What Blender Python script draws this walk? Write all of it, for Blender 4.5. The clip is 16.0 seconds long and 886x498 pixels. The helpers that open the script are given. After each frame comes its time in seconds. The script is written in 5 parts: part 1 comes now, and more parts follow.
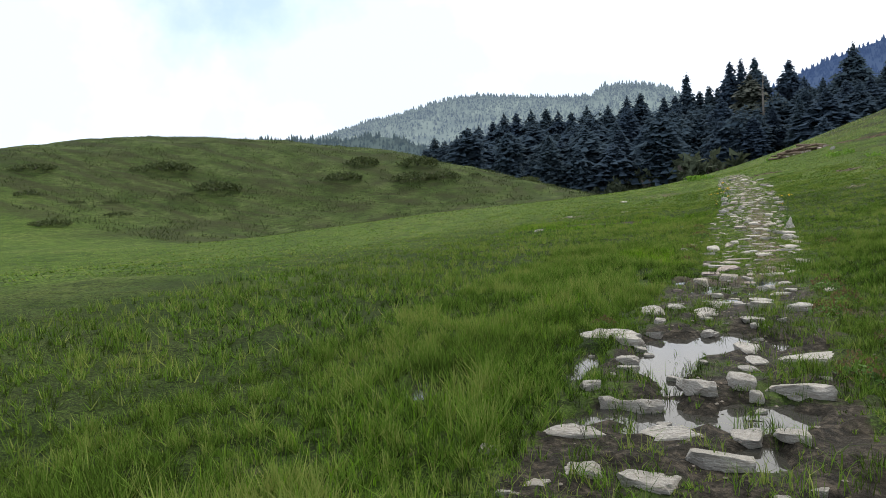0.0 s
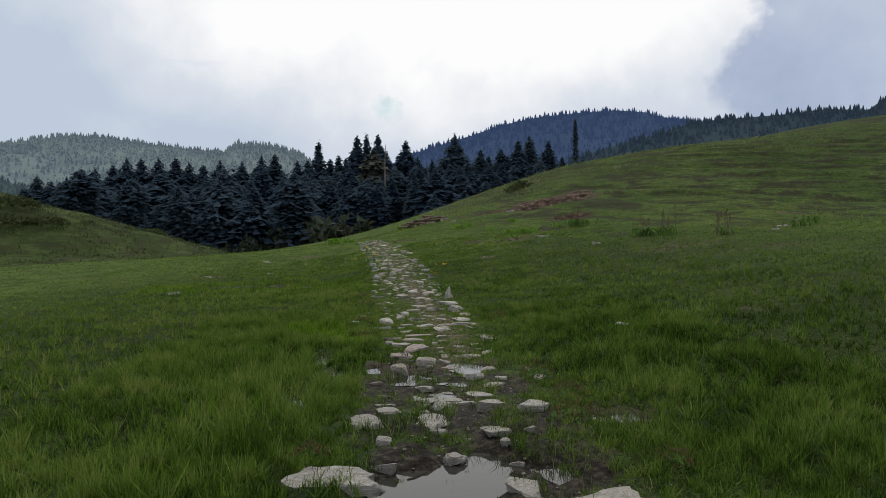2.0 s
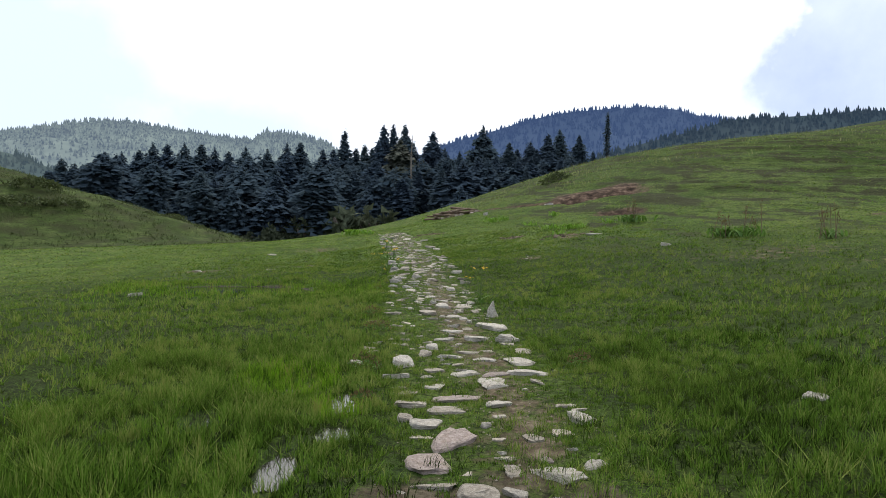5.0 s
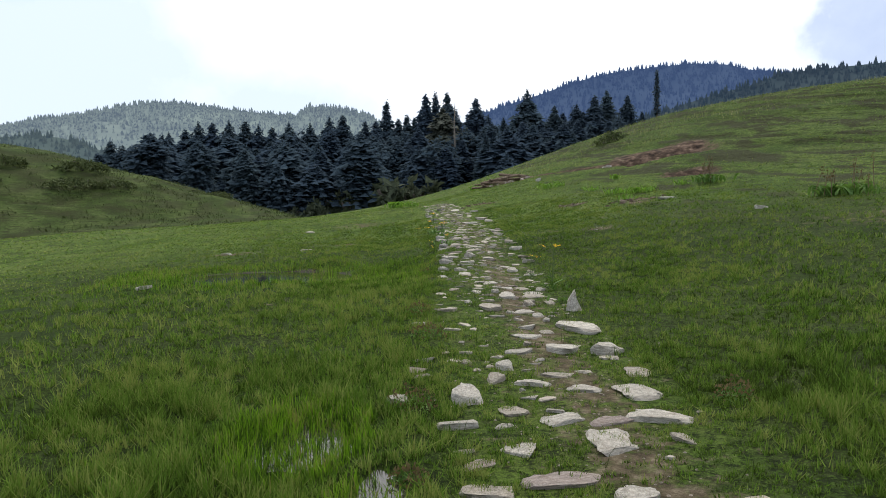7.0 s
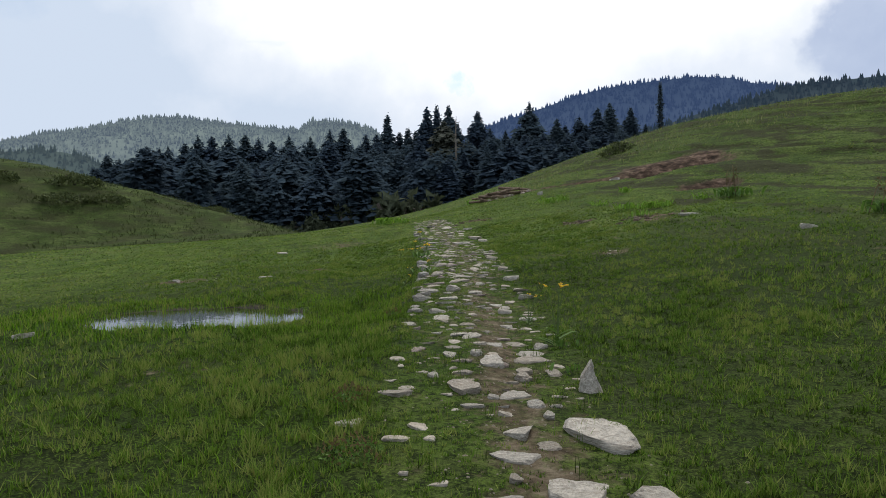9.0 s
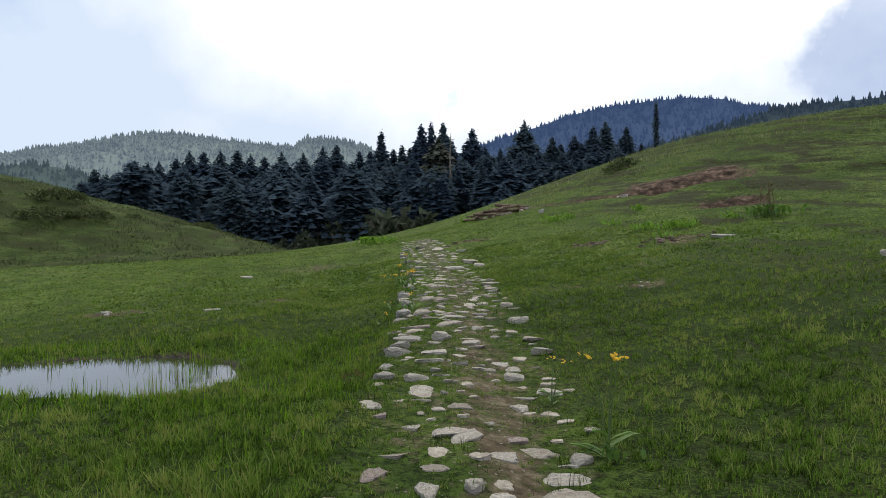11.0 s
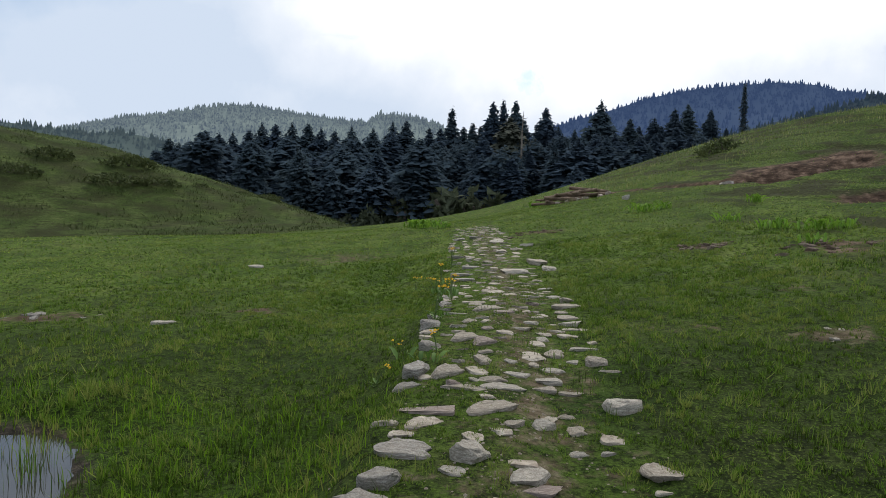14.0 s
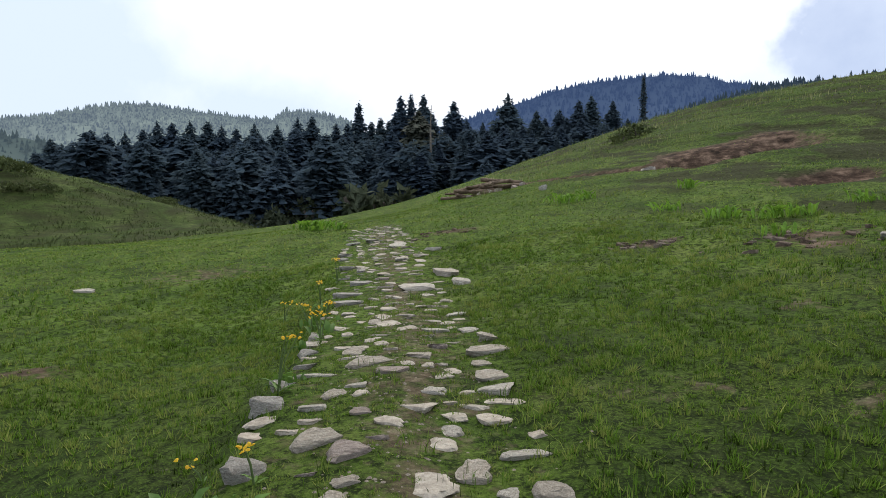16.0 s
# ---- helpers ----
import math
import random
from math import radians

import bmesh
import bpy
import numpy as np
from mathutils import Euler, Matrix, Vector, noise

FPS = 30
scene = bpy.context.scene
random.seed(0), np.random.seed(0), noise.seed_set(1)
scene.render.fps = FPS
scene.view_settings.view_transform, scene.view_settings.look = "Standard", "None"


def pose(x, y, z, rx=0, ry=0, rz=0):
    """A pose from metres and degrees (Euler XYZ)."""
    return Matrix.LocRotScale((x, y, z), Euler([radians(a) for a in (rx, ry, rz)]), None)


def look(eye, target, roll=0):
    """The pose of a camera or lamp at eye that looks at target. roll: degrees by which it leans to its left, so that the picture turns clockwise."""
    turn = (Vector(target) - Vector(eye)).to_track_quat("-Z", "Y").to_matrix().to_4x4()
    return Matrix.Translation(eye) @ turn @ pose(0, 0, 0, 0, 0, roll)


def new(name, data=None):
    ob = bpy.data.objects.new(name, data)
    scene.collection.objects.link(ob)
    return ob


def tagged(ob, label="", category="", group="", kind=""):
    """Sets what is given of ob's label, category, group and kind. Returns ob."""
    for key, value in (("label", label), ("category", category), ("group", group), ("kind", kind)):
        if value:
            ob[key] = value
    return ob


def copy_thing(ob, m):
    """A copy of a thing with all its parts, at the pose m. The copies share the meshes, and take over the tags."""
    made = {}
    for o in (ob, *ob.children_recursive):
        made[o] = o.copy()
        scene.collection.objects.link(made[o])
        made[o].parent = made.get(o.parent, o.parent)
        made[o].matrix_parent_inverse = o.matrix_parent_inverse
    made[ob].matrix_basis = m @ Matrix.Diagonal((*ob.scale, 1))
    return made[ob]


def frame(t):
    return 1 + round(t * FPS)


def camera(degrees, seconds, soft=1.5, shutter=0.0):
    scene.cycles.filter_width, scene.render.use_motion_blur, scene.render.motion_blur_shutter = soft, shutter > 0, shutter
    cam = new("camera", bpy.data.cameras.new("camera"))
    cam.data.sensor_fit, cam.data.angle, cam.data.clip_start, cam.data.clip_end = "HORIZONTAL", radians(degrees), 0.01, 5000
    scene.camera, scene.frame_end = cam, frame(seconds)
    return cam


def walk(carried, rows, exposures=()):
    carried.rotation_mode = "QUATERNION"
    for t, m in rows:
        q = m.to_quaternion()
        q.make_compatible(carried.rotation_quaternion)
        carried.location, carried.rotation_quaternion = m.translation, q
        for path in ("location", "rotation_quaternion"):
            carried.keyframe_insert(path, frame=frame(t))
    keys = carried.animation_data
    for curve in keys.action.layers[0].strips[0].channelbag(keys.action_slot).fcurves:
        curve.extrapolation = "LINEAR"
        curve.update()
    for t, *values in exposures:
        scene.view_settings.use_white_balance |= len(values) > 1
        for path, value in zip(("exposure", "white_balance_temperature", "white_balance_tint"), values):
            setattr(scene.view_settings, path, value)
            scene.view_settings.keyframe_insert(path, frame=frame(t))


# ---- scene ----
cam = camera(65.74, 16.0, soft=0.6)
PATH = [
    (0.0, pose(0.000, 0.000, 1.830, 85.45, 3.55, 24.40)),
    (0.5, pose(-0.298, 0.468, 1.821, 87.68, 0.49, 8.98)),
    (1.0, pose(-0.637, 0.958, 1.796, 84.57, 0.88, 12.19)),
    (1.5, pose(-0.821, 1.538, 1.829, 88.26, 2.01, 6.83)),
    (2.0, pose(-0.942, 2.080, 1.871, 89.29, 0.29, -5.75)),
    (2.5, pose(-0.995, 2.768, 1.813, 88.03, 3.11, -7.87)),
    (3.0, pose(-0.962, 3.511, 1.815, 86.08, 2.15, -7.30)),
    (3.5, pose(-0.955, 4.236, 1.887, 87.33, 1.10, -8.47)),
    (6.0, pose(-0.757, 7.509, 1.913, 88.73, -0.78, 3.67)),
    (6.5, pose(-0.789, 8.101, 1.920, 87.21, 0.92, 6.79)),
    (7.0, pose(-0.895, 8.667, 1.951, 86.12, 0.69, 0.06)),
    (7.5, pose(-0.856, 9.364, 1.915, 90.03, -0.52, -0.17)),
    (8.0, pose(-0.723, 10.102, 1.945, 83.62, -2.42, -5.04)),
    (8.5, pose(-0.621, 10.768, 1.968, 88.15, 2.82, -2.03)),
    (9.0, pose(-0.465, 11.489, 2.049, 87.25, 0.80, 0.30)),
    (9.5, pose(-0.467, 12.250, 2.091, 87.10, -2.24, -2.68)),
    (10.0, pose(-0.452, 13.024, 2.055, 87.66, 0.47, -0.32)),
    (12.5, pose(-0.210, 16.346, 2.170, 89.06, -1.25, 1.49)),
    (13.0, pose(-0.177, 17.090, 2.158, 88.13, -2.38, 2.99)),
    (13.5, pose(-0.193, 17.803, 2.210, 87.42, -0.12, 1.22)),
    (14.0, pose(-0.197, 18.585, 2.266, 86.97, -1.99, 5.51)),
    (14.5, pose(-0.170, 19.366, 2.310, 85.93, -2.73, 1.30)),
    (15.0, pose(-0.122, 20.054, 2.268, 89.78, -1.61, -2.32)),
    (15.5, pose(-0.043, 20.752, 2.262, 87.34, -3.18, -3.69)),
    (16.0, pose(-0.000, 21.472, 2.318, 86.74, -0.05, -1.78)),
]
EXPOSURES = (
    (0.0, 0.55), (0.5, 0.24), (1.0, 0.3), (1.5, 0.05), (2.0, -0.35), (2.5, -0.15), (3.0, 0.08), (3.5, 0.25), (6.0, 0.42),
    (6.5, -0.03), (7.0, 0.36), (7.5, -0.35), (8.0, 0.6), (8.5, 0.55), (9.0, -0.05), (9.5, -0.17), (10.0, 0.07), (12.5, 0.12),
    (13.0, 0.09), (13.5, 0.05), (14.0, -0.02), (14.5, 0.2), (15.0, -0.02), (15.5, 0.0), (16.0, 0.26),
)
walk(cam, PATH, EXPOSURES)

# ---- light ----
world = bpy.data.worlds.new("sky")
scene.world = world
world.use_nodes = True
SUN_AZ, SUN_EL = radians(8), radians(52)


class Nodes:
    """A short way to write node trees."""

    def __init__(self, tree):
        self.tree = tree
        tree.nodes.clear()

    def add(self, kind, **inputs):
        node = self.tree.nodes.new(kind)
        for key, value in inputs.items():
            if key[0] == "_":
                self.put(node.inputs[int(key[1:])], value)
            else:
                self.put(node.inputs[key.replace("_", " ")], value)
        return node

    def put(self, socket, value):
        if isinstance(value, bpy.types.NodeSocket):
            self.tree.links.new(value, socket)
        elif isinstance(value, bpy.types.Node):
            self.tree.links.new(value.outputs[0], socket)
        else:
            socket.default_value = value

    def math(self, op, a, b=0.0, clamp=False):
        node = self.add("ShaderNodeMath", _0=a, _1=b)
        node.operation, node.use_clamp = op, clamp
        return node.outputs[0]

    def noise(self, vector, scale, detail=4.0, rough=0.55):
        return self.add("ShaderNodeTexNoise", Vector=vector, Scale=scale, Detail=detail, Roughness=rough).outputs[0]

    def ramp(self, fac, *stops):
        node = self.add("ShaderNodeValToRGB", Fac=fac)
        while len(node.color_ramp.elements) < len(stops):
            node.color_ramp.elements.new(0.5)
        for element, (at, colour) in zip(node.color_ramp.elements, stops):
            element.position = at
            element.color = (*colour, 1) if not isinstance(colour, float) else (colour, colour, colour, 1)
        return node.outputs[0]

    def mix(self, fac, a, b, blend="MIX"):
        node = self.tree.nodes.new("ShaderNodeMix")
        node.data_type, node.blend_type = "RGBA", blend
        self.put(node.inputs[0], fac)
        self.put(node.inputs[6], a if not isinstance(a, tuple) else (*a, 1))
        self.put(node.inputs[7], b if not isinstance(b, tuple) else (*b, 1))
        return node.outputs[2]


def build_sky():
    n = Nodes(world.node_tree)
    sky = n.tree.nodes.new("ShaderNodeTexSky")
    sky.sky_type, sky.sun_disc = "NISHITA", False
    sky.sun_elevation, sky.sun_rotation = SUN_EL, SUN_AZ
    way = n.add("ShaderNodeTexCoord").outputs["Generated"]
    split = n.add("ShaderNodeSeparateXYZ", Vector=way)
    up = n.math("MAXIMUM", split.outputs[2], 0.06)
    # a cloud sheet overhead: the direction carried to a plane
    sheet = n.add("ShaderNodeCombineXYZ", X=n.math("DIVIDE", split.outputs[0], up), Y=n.math("DIVIDE", split.outputs[1], up), Z=0.35)
    big = n.noise(sheet, 0.55, 6.0, 0.5)
    fine = n.noise(way, 5.0, 6.0, 0.55)
    # thin white round the hidden sun, greyer cloud away from it
    sun_way = (math.sin(SUN_AZ) * math.cos(SUN_EL), math.cos(SUN_AZ) * math.cos(SUN_EL), math.sin(SUN_EL))
    dot = n.add("ShaderNodeVectorMath", _0=way, _1=sun_way)
    dot.operation = "DOT_PRODUCT"
    near_sun = n.math("MULTIPLY", n.math("SUBTRACT", dot.outputs["Value"], CLOUD_EDGE), CLOUD_GAIN, True)
    body = n.math("ADD", near_sun, n.math("MULTIPLY", n.math("SUBTRACT", fine, 0.5), 0.9), True)
    # one grey cumulus stands to the right of the sun
    cumulus = n.add("ShaderNodeVectorMath", _0=way, _1=Vector((0.640, 0.768, 0.235)).normalized())
    cumulus.operation = "DOT_PRODUCT"
    lump = n.math("ADD", cumulus.outputs["Value"], n.math("MULTIPLY", n.math("SUBTRACT", n.noise(way, 6.0, 6.0), 0.5), 0.060))
    lump = n.math("MULTIPLY", n.math("SUBTRACT", lump, 0.976), 160.0, True)
    tone = n.ramp(body, (0.0, (0.66, 0.76, 0.91)), (0.25, (0.86, 0.92, 1.02)), (0.55, (1.25, 1.25, 1.25)))
    # a small pale blue rent in the white cloud
    for way_, size in (((0.023, 0.981, 0.192), 0.99978), ((0.063, 0.974, 0.22), 0.99988)):
        rent = n.add("ShaderNodeVectorMath", _0=way, _1=Vector(way_).normalized())
        rent.operation = "DOT_PRODUCT"
        rent = n.math("ADD", rent.outputs["Value"], n.math("MULTIPLY", n.math("SUBTRACT", n.noise(way, 22.0, 6.0, 0.65), 0.5), 0.0022))
        tone = n.mix(n.math("MULTIPLY", n.math("MULTIPLY", n.math("SUBTRACT", rent, size), 2600.0, True), 0.6), tone, (0.66, 0.90, 0.95))
    grey = n.ramp(fine, (0.3, (0.41, 0.50, 0.71)), (0.7, (0.64, 0.73, 0.90)))
    tone = n.mix(n.math("MULTIPLY", lump, 0.9), tone, grey)
    gap = n.math("MULTIPLY", n.math("SUBTRACT", 0.36, big), 9.0, True)
    hole = n.add("ShaderNodeVectorMath", _0=way, _1=Vector((-0.64, 0.74, 0.36)).normalized())
    hole.operation = "DOT_PRODUCT"
    hole = n.math("ADD", hole.outputs["Value"], n.math("MULTIPLY", n.math("SUBTRACT", n.noise(way, 7.0, 5.0), 0.5), 0.05))
    gap = n.math("MAXIMUM", gap, n.math("MULTIPLY", n.math("SUBTRACT", hole, 0.985), 70.0, True))
    clear = n.add("ShaderNodeBackground", Color=sky, Strength=0.12)
    cloud = n.add("ShaderNodeBackground", Color=tone, Strength=SKY_STRENGTH)
    mixed = n.add("ShaderNodeMixShader", _0=n.math("MULTIPLY", gap, 0.7), _1=cloud, _2=clear)
    n.add("ShaderNodeOutputWorld", Surface=mixed)


CLOUD_EDGE, CLOUD_GAIN, SKY_STRENGTH = 0.68, 5.0, 1.0
build_sky()
sun = new("sun", bpy.data.lights.new("sun", "SUN"))
sun.data.energy, sun.data.angle, sun.data.color = 1.3, radians(14), (1.0, 0.96, 0.88)
sun.matrix_world = look((300 * math.sin(SUN_AZ) * math.cos(SUN_EL), 300 * math.cos(SUN_AZ) * math.cos(SUN_EL), 300 * math.sin(SUN_EL)), (0, 0, 0))

# ---- materials ----


def material(name, colour, rough=0.8, bump=None, bump_scale=1.0, translucent=0.0, metallic=0.0, specular=0.3, coords="Object"):
    """A node material. colour: a function of (nodes, position) that gives a socket or a colour; bump: the same, for a height."""
    mat = bpy.data.materials.new(name)
    mat.use_nodes = True
    n = Nodes(mat.node_tree)
    where = n.add("ShaderNodeNewGeometry").outputs["Position"] if coords == "World" else n.add("ShaderNodeTexCoord").outputs[coords]
    paint = colour(n, where) if callable(colour) else (*colour, 1)
    shader = n.add("ShaderNodeBsdfPrincipled", Base_Color=paint, Roughness=rough(n, where) if callable(rough) else rough, Metallic=metallic)
    n.put(shader.inputs["Specular IOR Level"], specular)
    if bump:
        n.put(shader.inputs["Normal"], n.add("ShaderNodeBump", Height=bump(n, where), Strength=bump_scale, Distance=0.035))
    out = shader
    if translucent:
        glow = n.add("ShaderNodeBsdfTranslucent", Color=paint)
        out = n.add("ShaderNodeMixShader", _0=translucent, _1=shader, _2=glow)
    n.add("ShaderNodeOutputMaterial", Surface=out)
    return mat


def attribute(n, name):
    node = n.add("ShaderNodeAttribute")
    node.attribute_name = name
    return node.outputs["Fac"]


def contour(n, p):
    """Noise drawn out along the contour lines, for relief and painted shade of the small ledges that grazing treads
    into a slope.
    """
    stretched = n.add("ShaderNodeVectorMath", _0=p, _1=(0.75, 0.75, 7.0))
    stretched.operation = "MULTIPLY"
    return n.noise(stretched, 1.0, 6.0, 0.62)


def step_shade(n, p):
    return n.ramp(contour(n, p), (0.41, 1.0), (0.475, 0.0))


def turf_colour(n, p):
    """Grazed turf: patches of yellow and deep green, dark tussocks, painted shade between blades and on ledges, bare
    soil where the earth attribute is high.
    """
    broad, mid, fine = n.noise(p, 0.09, 5.0), n.noise(p, 0.8, 7.0, 0.68), n.noise(p, 13.0, 6.0, 0.72)
    green = n.ramp(n.math("ADD", n.math("MULTIPLY", broad, 0.4), n.math("MULTIPLY", mid, 0.6)), (0.37, (0.044, 0.078, 0.015)), (0.49, (0.098, 0.152, 0.025)), (0.62, (0.145, 0.178, 0.044)))
    hill = n.ramp(n.noise(p, 0.22, 7.0, 0.68), (0.38, (0.024, 0.036, 0.012)), (0.5, (0.064, 0.088, 0.026)), (0.62, (0.122, 0.146, 0.052)))
    green = n.mix(n.math("MULTIPLY", attribute(n, "heath"), 0.9), green, hill)
    green = n.mix(n.math("MULTIPLY", attribute(n, "lush"), 0.85), green, (0.105, 0.225, 0.012))
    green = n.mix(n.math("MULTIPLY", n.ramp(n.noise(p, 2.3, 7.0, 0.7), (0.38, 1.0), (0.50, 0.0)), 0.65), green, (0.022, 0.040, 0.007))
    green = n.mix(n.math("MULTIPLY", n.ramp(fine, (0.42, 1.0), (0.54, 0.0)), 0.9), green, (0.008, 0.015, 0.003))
    # near the path, shade between blades is painted over the dead grass
    green = n.mix(n.math("MULTIPLY", n.ramp(n.noise(p, 34.0, 4.0, 0.7), (0.40, 1.0), (0.52, 0.0)), n.math("MULTIPLY", attribute(n, "thatch_shade"), 0.85)), green, (0.006, 0.011, 0.002))
    green = n.mix(n.math("MULTIPLY", attribute(n, "thatch_shade"), 0.68), green, (0.014, 0.020, 0.006))
    # shadow streaks of the small ledges, painted dark into the turf
    green = n.mix(n.math("MULTIPLY", step_shade(n, p), n.math("ADD", 0.45, n.math("MULTIPLY", attribute(n, "heath"), 0.5))), green, n.ramp(fine, (0.35, (0.010, 0.014, 0.006)), (0.65, (0.040, 0.046, 0.018))))
    green = n.mix(n.math("MULTIPLY", n.ramp(n.noise(p, 48.0, 3.0, 0.6), (0.54, 0.0), (0.62, 1.0)), 0.5), green, n.ramp(mid, (0.36, (0.060, 0.115, 0.014)), (0.64, (0.140, 0.205, 0.032))))
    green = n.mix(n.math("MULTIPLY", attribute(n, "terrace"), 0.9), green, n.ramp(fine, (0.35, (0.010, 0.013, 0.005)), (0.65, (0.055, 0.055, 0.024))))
    soil = n.ramp(n.noise(p, 6.0, 7.0, 0.7), (0.34, (0.042, 0.032, 0.019)), (0.5, (0.115, 0.088, 0.056)), (0.68, (0.24, 0.195, 0.135)))
    red = n.ramp(n.noise(p, 2.2, 6.0, 0.7), (0.36, (0.018, 0.012, 0.009)), (0.50, (0.072, 0.046, 0.032)), (0.66, (0.220, 0.150, 0.108)))
    soil = n.mix(attribute(n, "scar"), soil, red)
    mud = n.ramp(n.noise(p, 14.0, 7.0, 0.75), (0.36, (0.007, 0.006, 0.004)), (0.5, (0.024, 0.020, 0.014)), (0.64, (0.090, 0.072, 0.052)))
    soil = n.mix(attribute(n, "wet"), soil, mud)
    earth = n.math("ADD", attribute(n, "earth"), n.math("MULTIPLY", n.math("SUBTRACT", n.noise(p, 5.0, 6.0, 0.7), 0.5), 2.1))
    return n.mix(n.math("MULTIPLY", n.math("SUBTRACT", earth, 0.30), 2.6, True), green, soil)


def turf_rough(n, p):
    return n.math("SUBTRACT", 0.95, n.math("MULTIPLY", attribute(n, "wet"), 0.3))


def turf_height(n, p):
    return n.math("ADD", n.math("MULTIPLY", n.noise(p, 30.0, 5.0, 0.7), 0.7), n.math("ADD", n.noise(p, 4.0, 4.0), n.math("MULTIPLY", contour(n, p), 3.0)))


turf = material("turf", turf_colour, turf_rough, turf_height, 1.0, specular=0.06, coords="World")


def blade_colour(dark, bright, dry):
    def paint(n, p):
        base = n.ramp(attribute(n, "tone"), (0.0, dark), (0.62, bright), (1.0, dry))
        return n.mix(n.math("MULTIPLY", n.ramp(n.noise(p, 0.22, 4.0), (0.38, 0.0), (0.66, 1.0)), 0.35), base, (0.130, 0.175, 0.030))
    return paint


turf_blades = material("turf_blades", blade_colour((0.009, 0.018, 0.003), (0.128, 0.236, 0.026), (0.28, 0.30, 0.080)), 0.85, translucent=0.2, specular=0.03, coords="World")
reed_blades = material("reed_blades", blade_colour((0.022, 0.062, 0.004), (0.190, 0.370, 0.014), (0.24, 0.23, 0.06)), 0.7, translucent=0.38, specular=0.05, coords="World")

seed_grass = material("seed_grass", blade_colour((0.090, 0.115, 0.035), (0.26, 0.27, 0.11), (0.44, 0.41, 0.22)), 0.8, translucent=0.35, specular=0.03, coords="World")


def rock_colour(light, dark, rusty=0.25):
    def paint(n, p):
        tint = n.add("ShaderNodeObjectInfo").outputs["Random"]
        grain, blotch = n.noise(p, 9.0, 8.0, 0.7), n.noise(p, 2.6, 4.0)
        grain = n.math("ADD", n.math("MULTIPLY", grain, 0.6), n.math("MULTIPLY", n.noise(p, 26.0, 6.0, 0.75), 0.4))
        base = n.ramp(grain, (0.36, dark), (0.5, tuple(0.6 * a + 0.4 * b for a, b in zip(light, dark))), (0.58, light))
        base = n.mix(n.math("MULTIPLY", n.ramp(blotch, (0.5, 0.0), (0.7, 1.0)), rusty), base, (0.30, 0.19, 0.12))
        base = n.mix(n.math("MULTIPLY", n.ramp(n.noise(p, 5.0, 5.0, 0.6), (0.55, 0.0), (0.68, 1.0)), 0.4), base, (0.13, 0.13, 0.10))
        return n.mix(n.math("MULTIPLY", tint, 0.3), base, (0.36, 0.31, 0.25))
    return paint


def rock_height(n, p):
    beds = n.add("ShaderNodeVectorMath", _0=p, _1=(1.2, 3.0, 9.0))
    beds.operation = "MULTIPLY"
    return n.math("ADD", n.math("ADD", n.noise(p, 14.0, 8.0, 0.7), n.math("MULTIPLY", n.noise(beds, 1.6, 5.0, 0.6), 0.35)), n.math("MULTIPLY", n.add("ShaderNodeTexVoronoi", Vector=p, Scale=5.0).outputs[0], 0.5))


stone_pale = material("stone_pale", rock_colour((0.66, 0.60, 0.51), (0.22, 0.19, 0.15)), 0.85, rock_height, 0.9)
stone_grey = material("stone_grey", rock_colour((0.54, 0.50, 0.44), (0.13, 0.115, 0.10), 0.25), 0.85, rock_height, 1.0)
stone_tan = material("stone_tan", rock_colour((0.55, 0.48, 0.39), (0.17, 0.14, 0.105)), 0.9, rock_height, 0.9)
stone_wet = material("stone_wet", rock_colour((0.50, 0.45, 0.38), (0.14, 0.12, 0.09)), 0.45, rock_height, 0.8, specular=0.5)
stone_pink = material("stone_pink", rock_colour((0.53, 0.43, 0.375), (0.20, 0.14, 0.12), 0.4), 0.85, rock_height, 1.0)
gravel_earth = material("gravel_earth", rock_colour((0.25, 0.21, 0.165), (0.075, 0.058, 0.042), 0.35), 0.95, rock_height, 0.7)
red_earth = material("red_earth", rock_colour((0.15, 0.098, 0.070), (0.045, 0.029, 0.021), 0.3), 0.95, rock_height, 0.8)


def water_height(n, p):
    return n.noise(p, 7.0, 2.0)


water = material("water", (0.030, 0.028, 0.022), 0.03, water_height, 0.02, specular=0.5, coords="World")
# firs of the far slope: distance haze is put into their blue-grey colour
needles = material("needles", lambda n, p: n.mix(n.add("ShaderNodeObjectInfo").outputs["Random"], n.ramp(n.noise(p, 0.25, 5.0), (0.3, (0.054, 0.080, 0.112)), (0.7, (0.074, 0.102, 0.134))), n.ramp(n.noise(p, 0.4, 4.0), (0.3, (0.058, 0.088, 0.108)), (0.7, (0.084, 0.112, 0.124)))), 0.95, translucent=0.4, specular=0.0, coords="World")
old_needles = material("old_needles", lambda n, p: n.ramp(n.noise(p, 0.7, 4.0), (0.3, (0.038, 0.046, 0.038)), (0.7, (0.085, 0.090, 0.064))), 0.8, translucent=0.15, specular=0.15, coords="World")
bark = material("bark", lambda n, p: n.ramp(n.noise(p, 3.0, 6.0, 0.7), (0.3, (0.045, 0.036, 0.030)), (0.7, (0.14, 0.115, 0.095))), 0.9, lambda n, p: n.noise(p, 9.0, 5.0), 0.8, coords="World")
dead_wood = material("dead_wood", lambda n, p: n.ramp(n.noise(p, 4.0, 6.0, 0.7), (0.3, (0.10, 0.085, 0.07)), (0.7, (0.24, 0.21, 0.175))), 0.9, lambda n, p: n.noise(p, 9.0, 5.0), 0.8, coords="World")
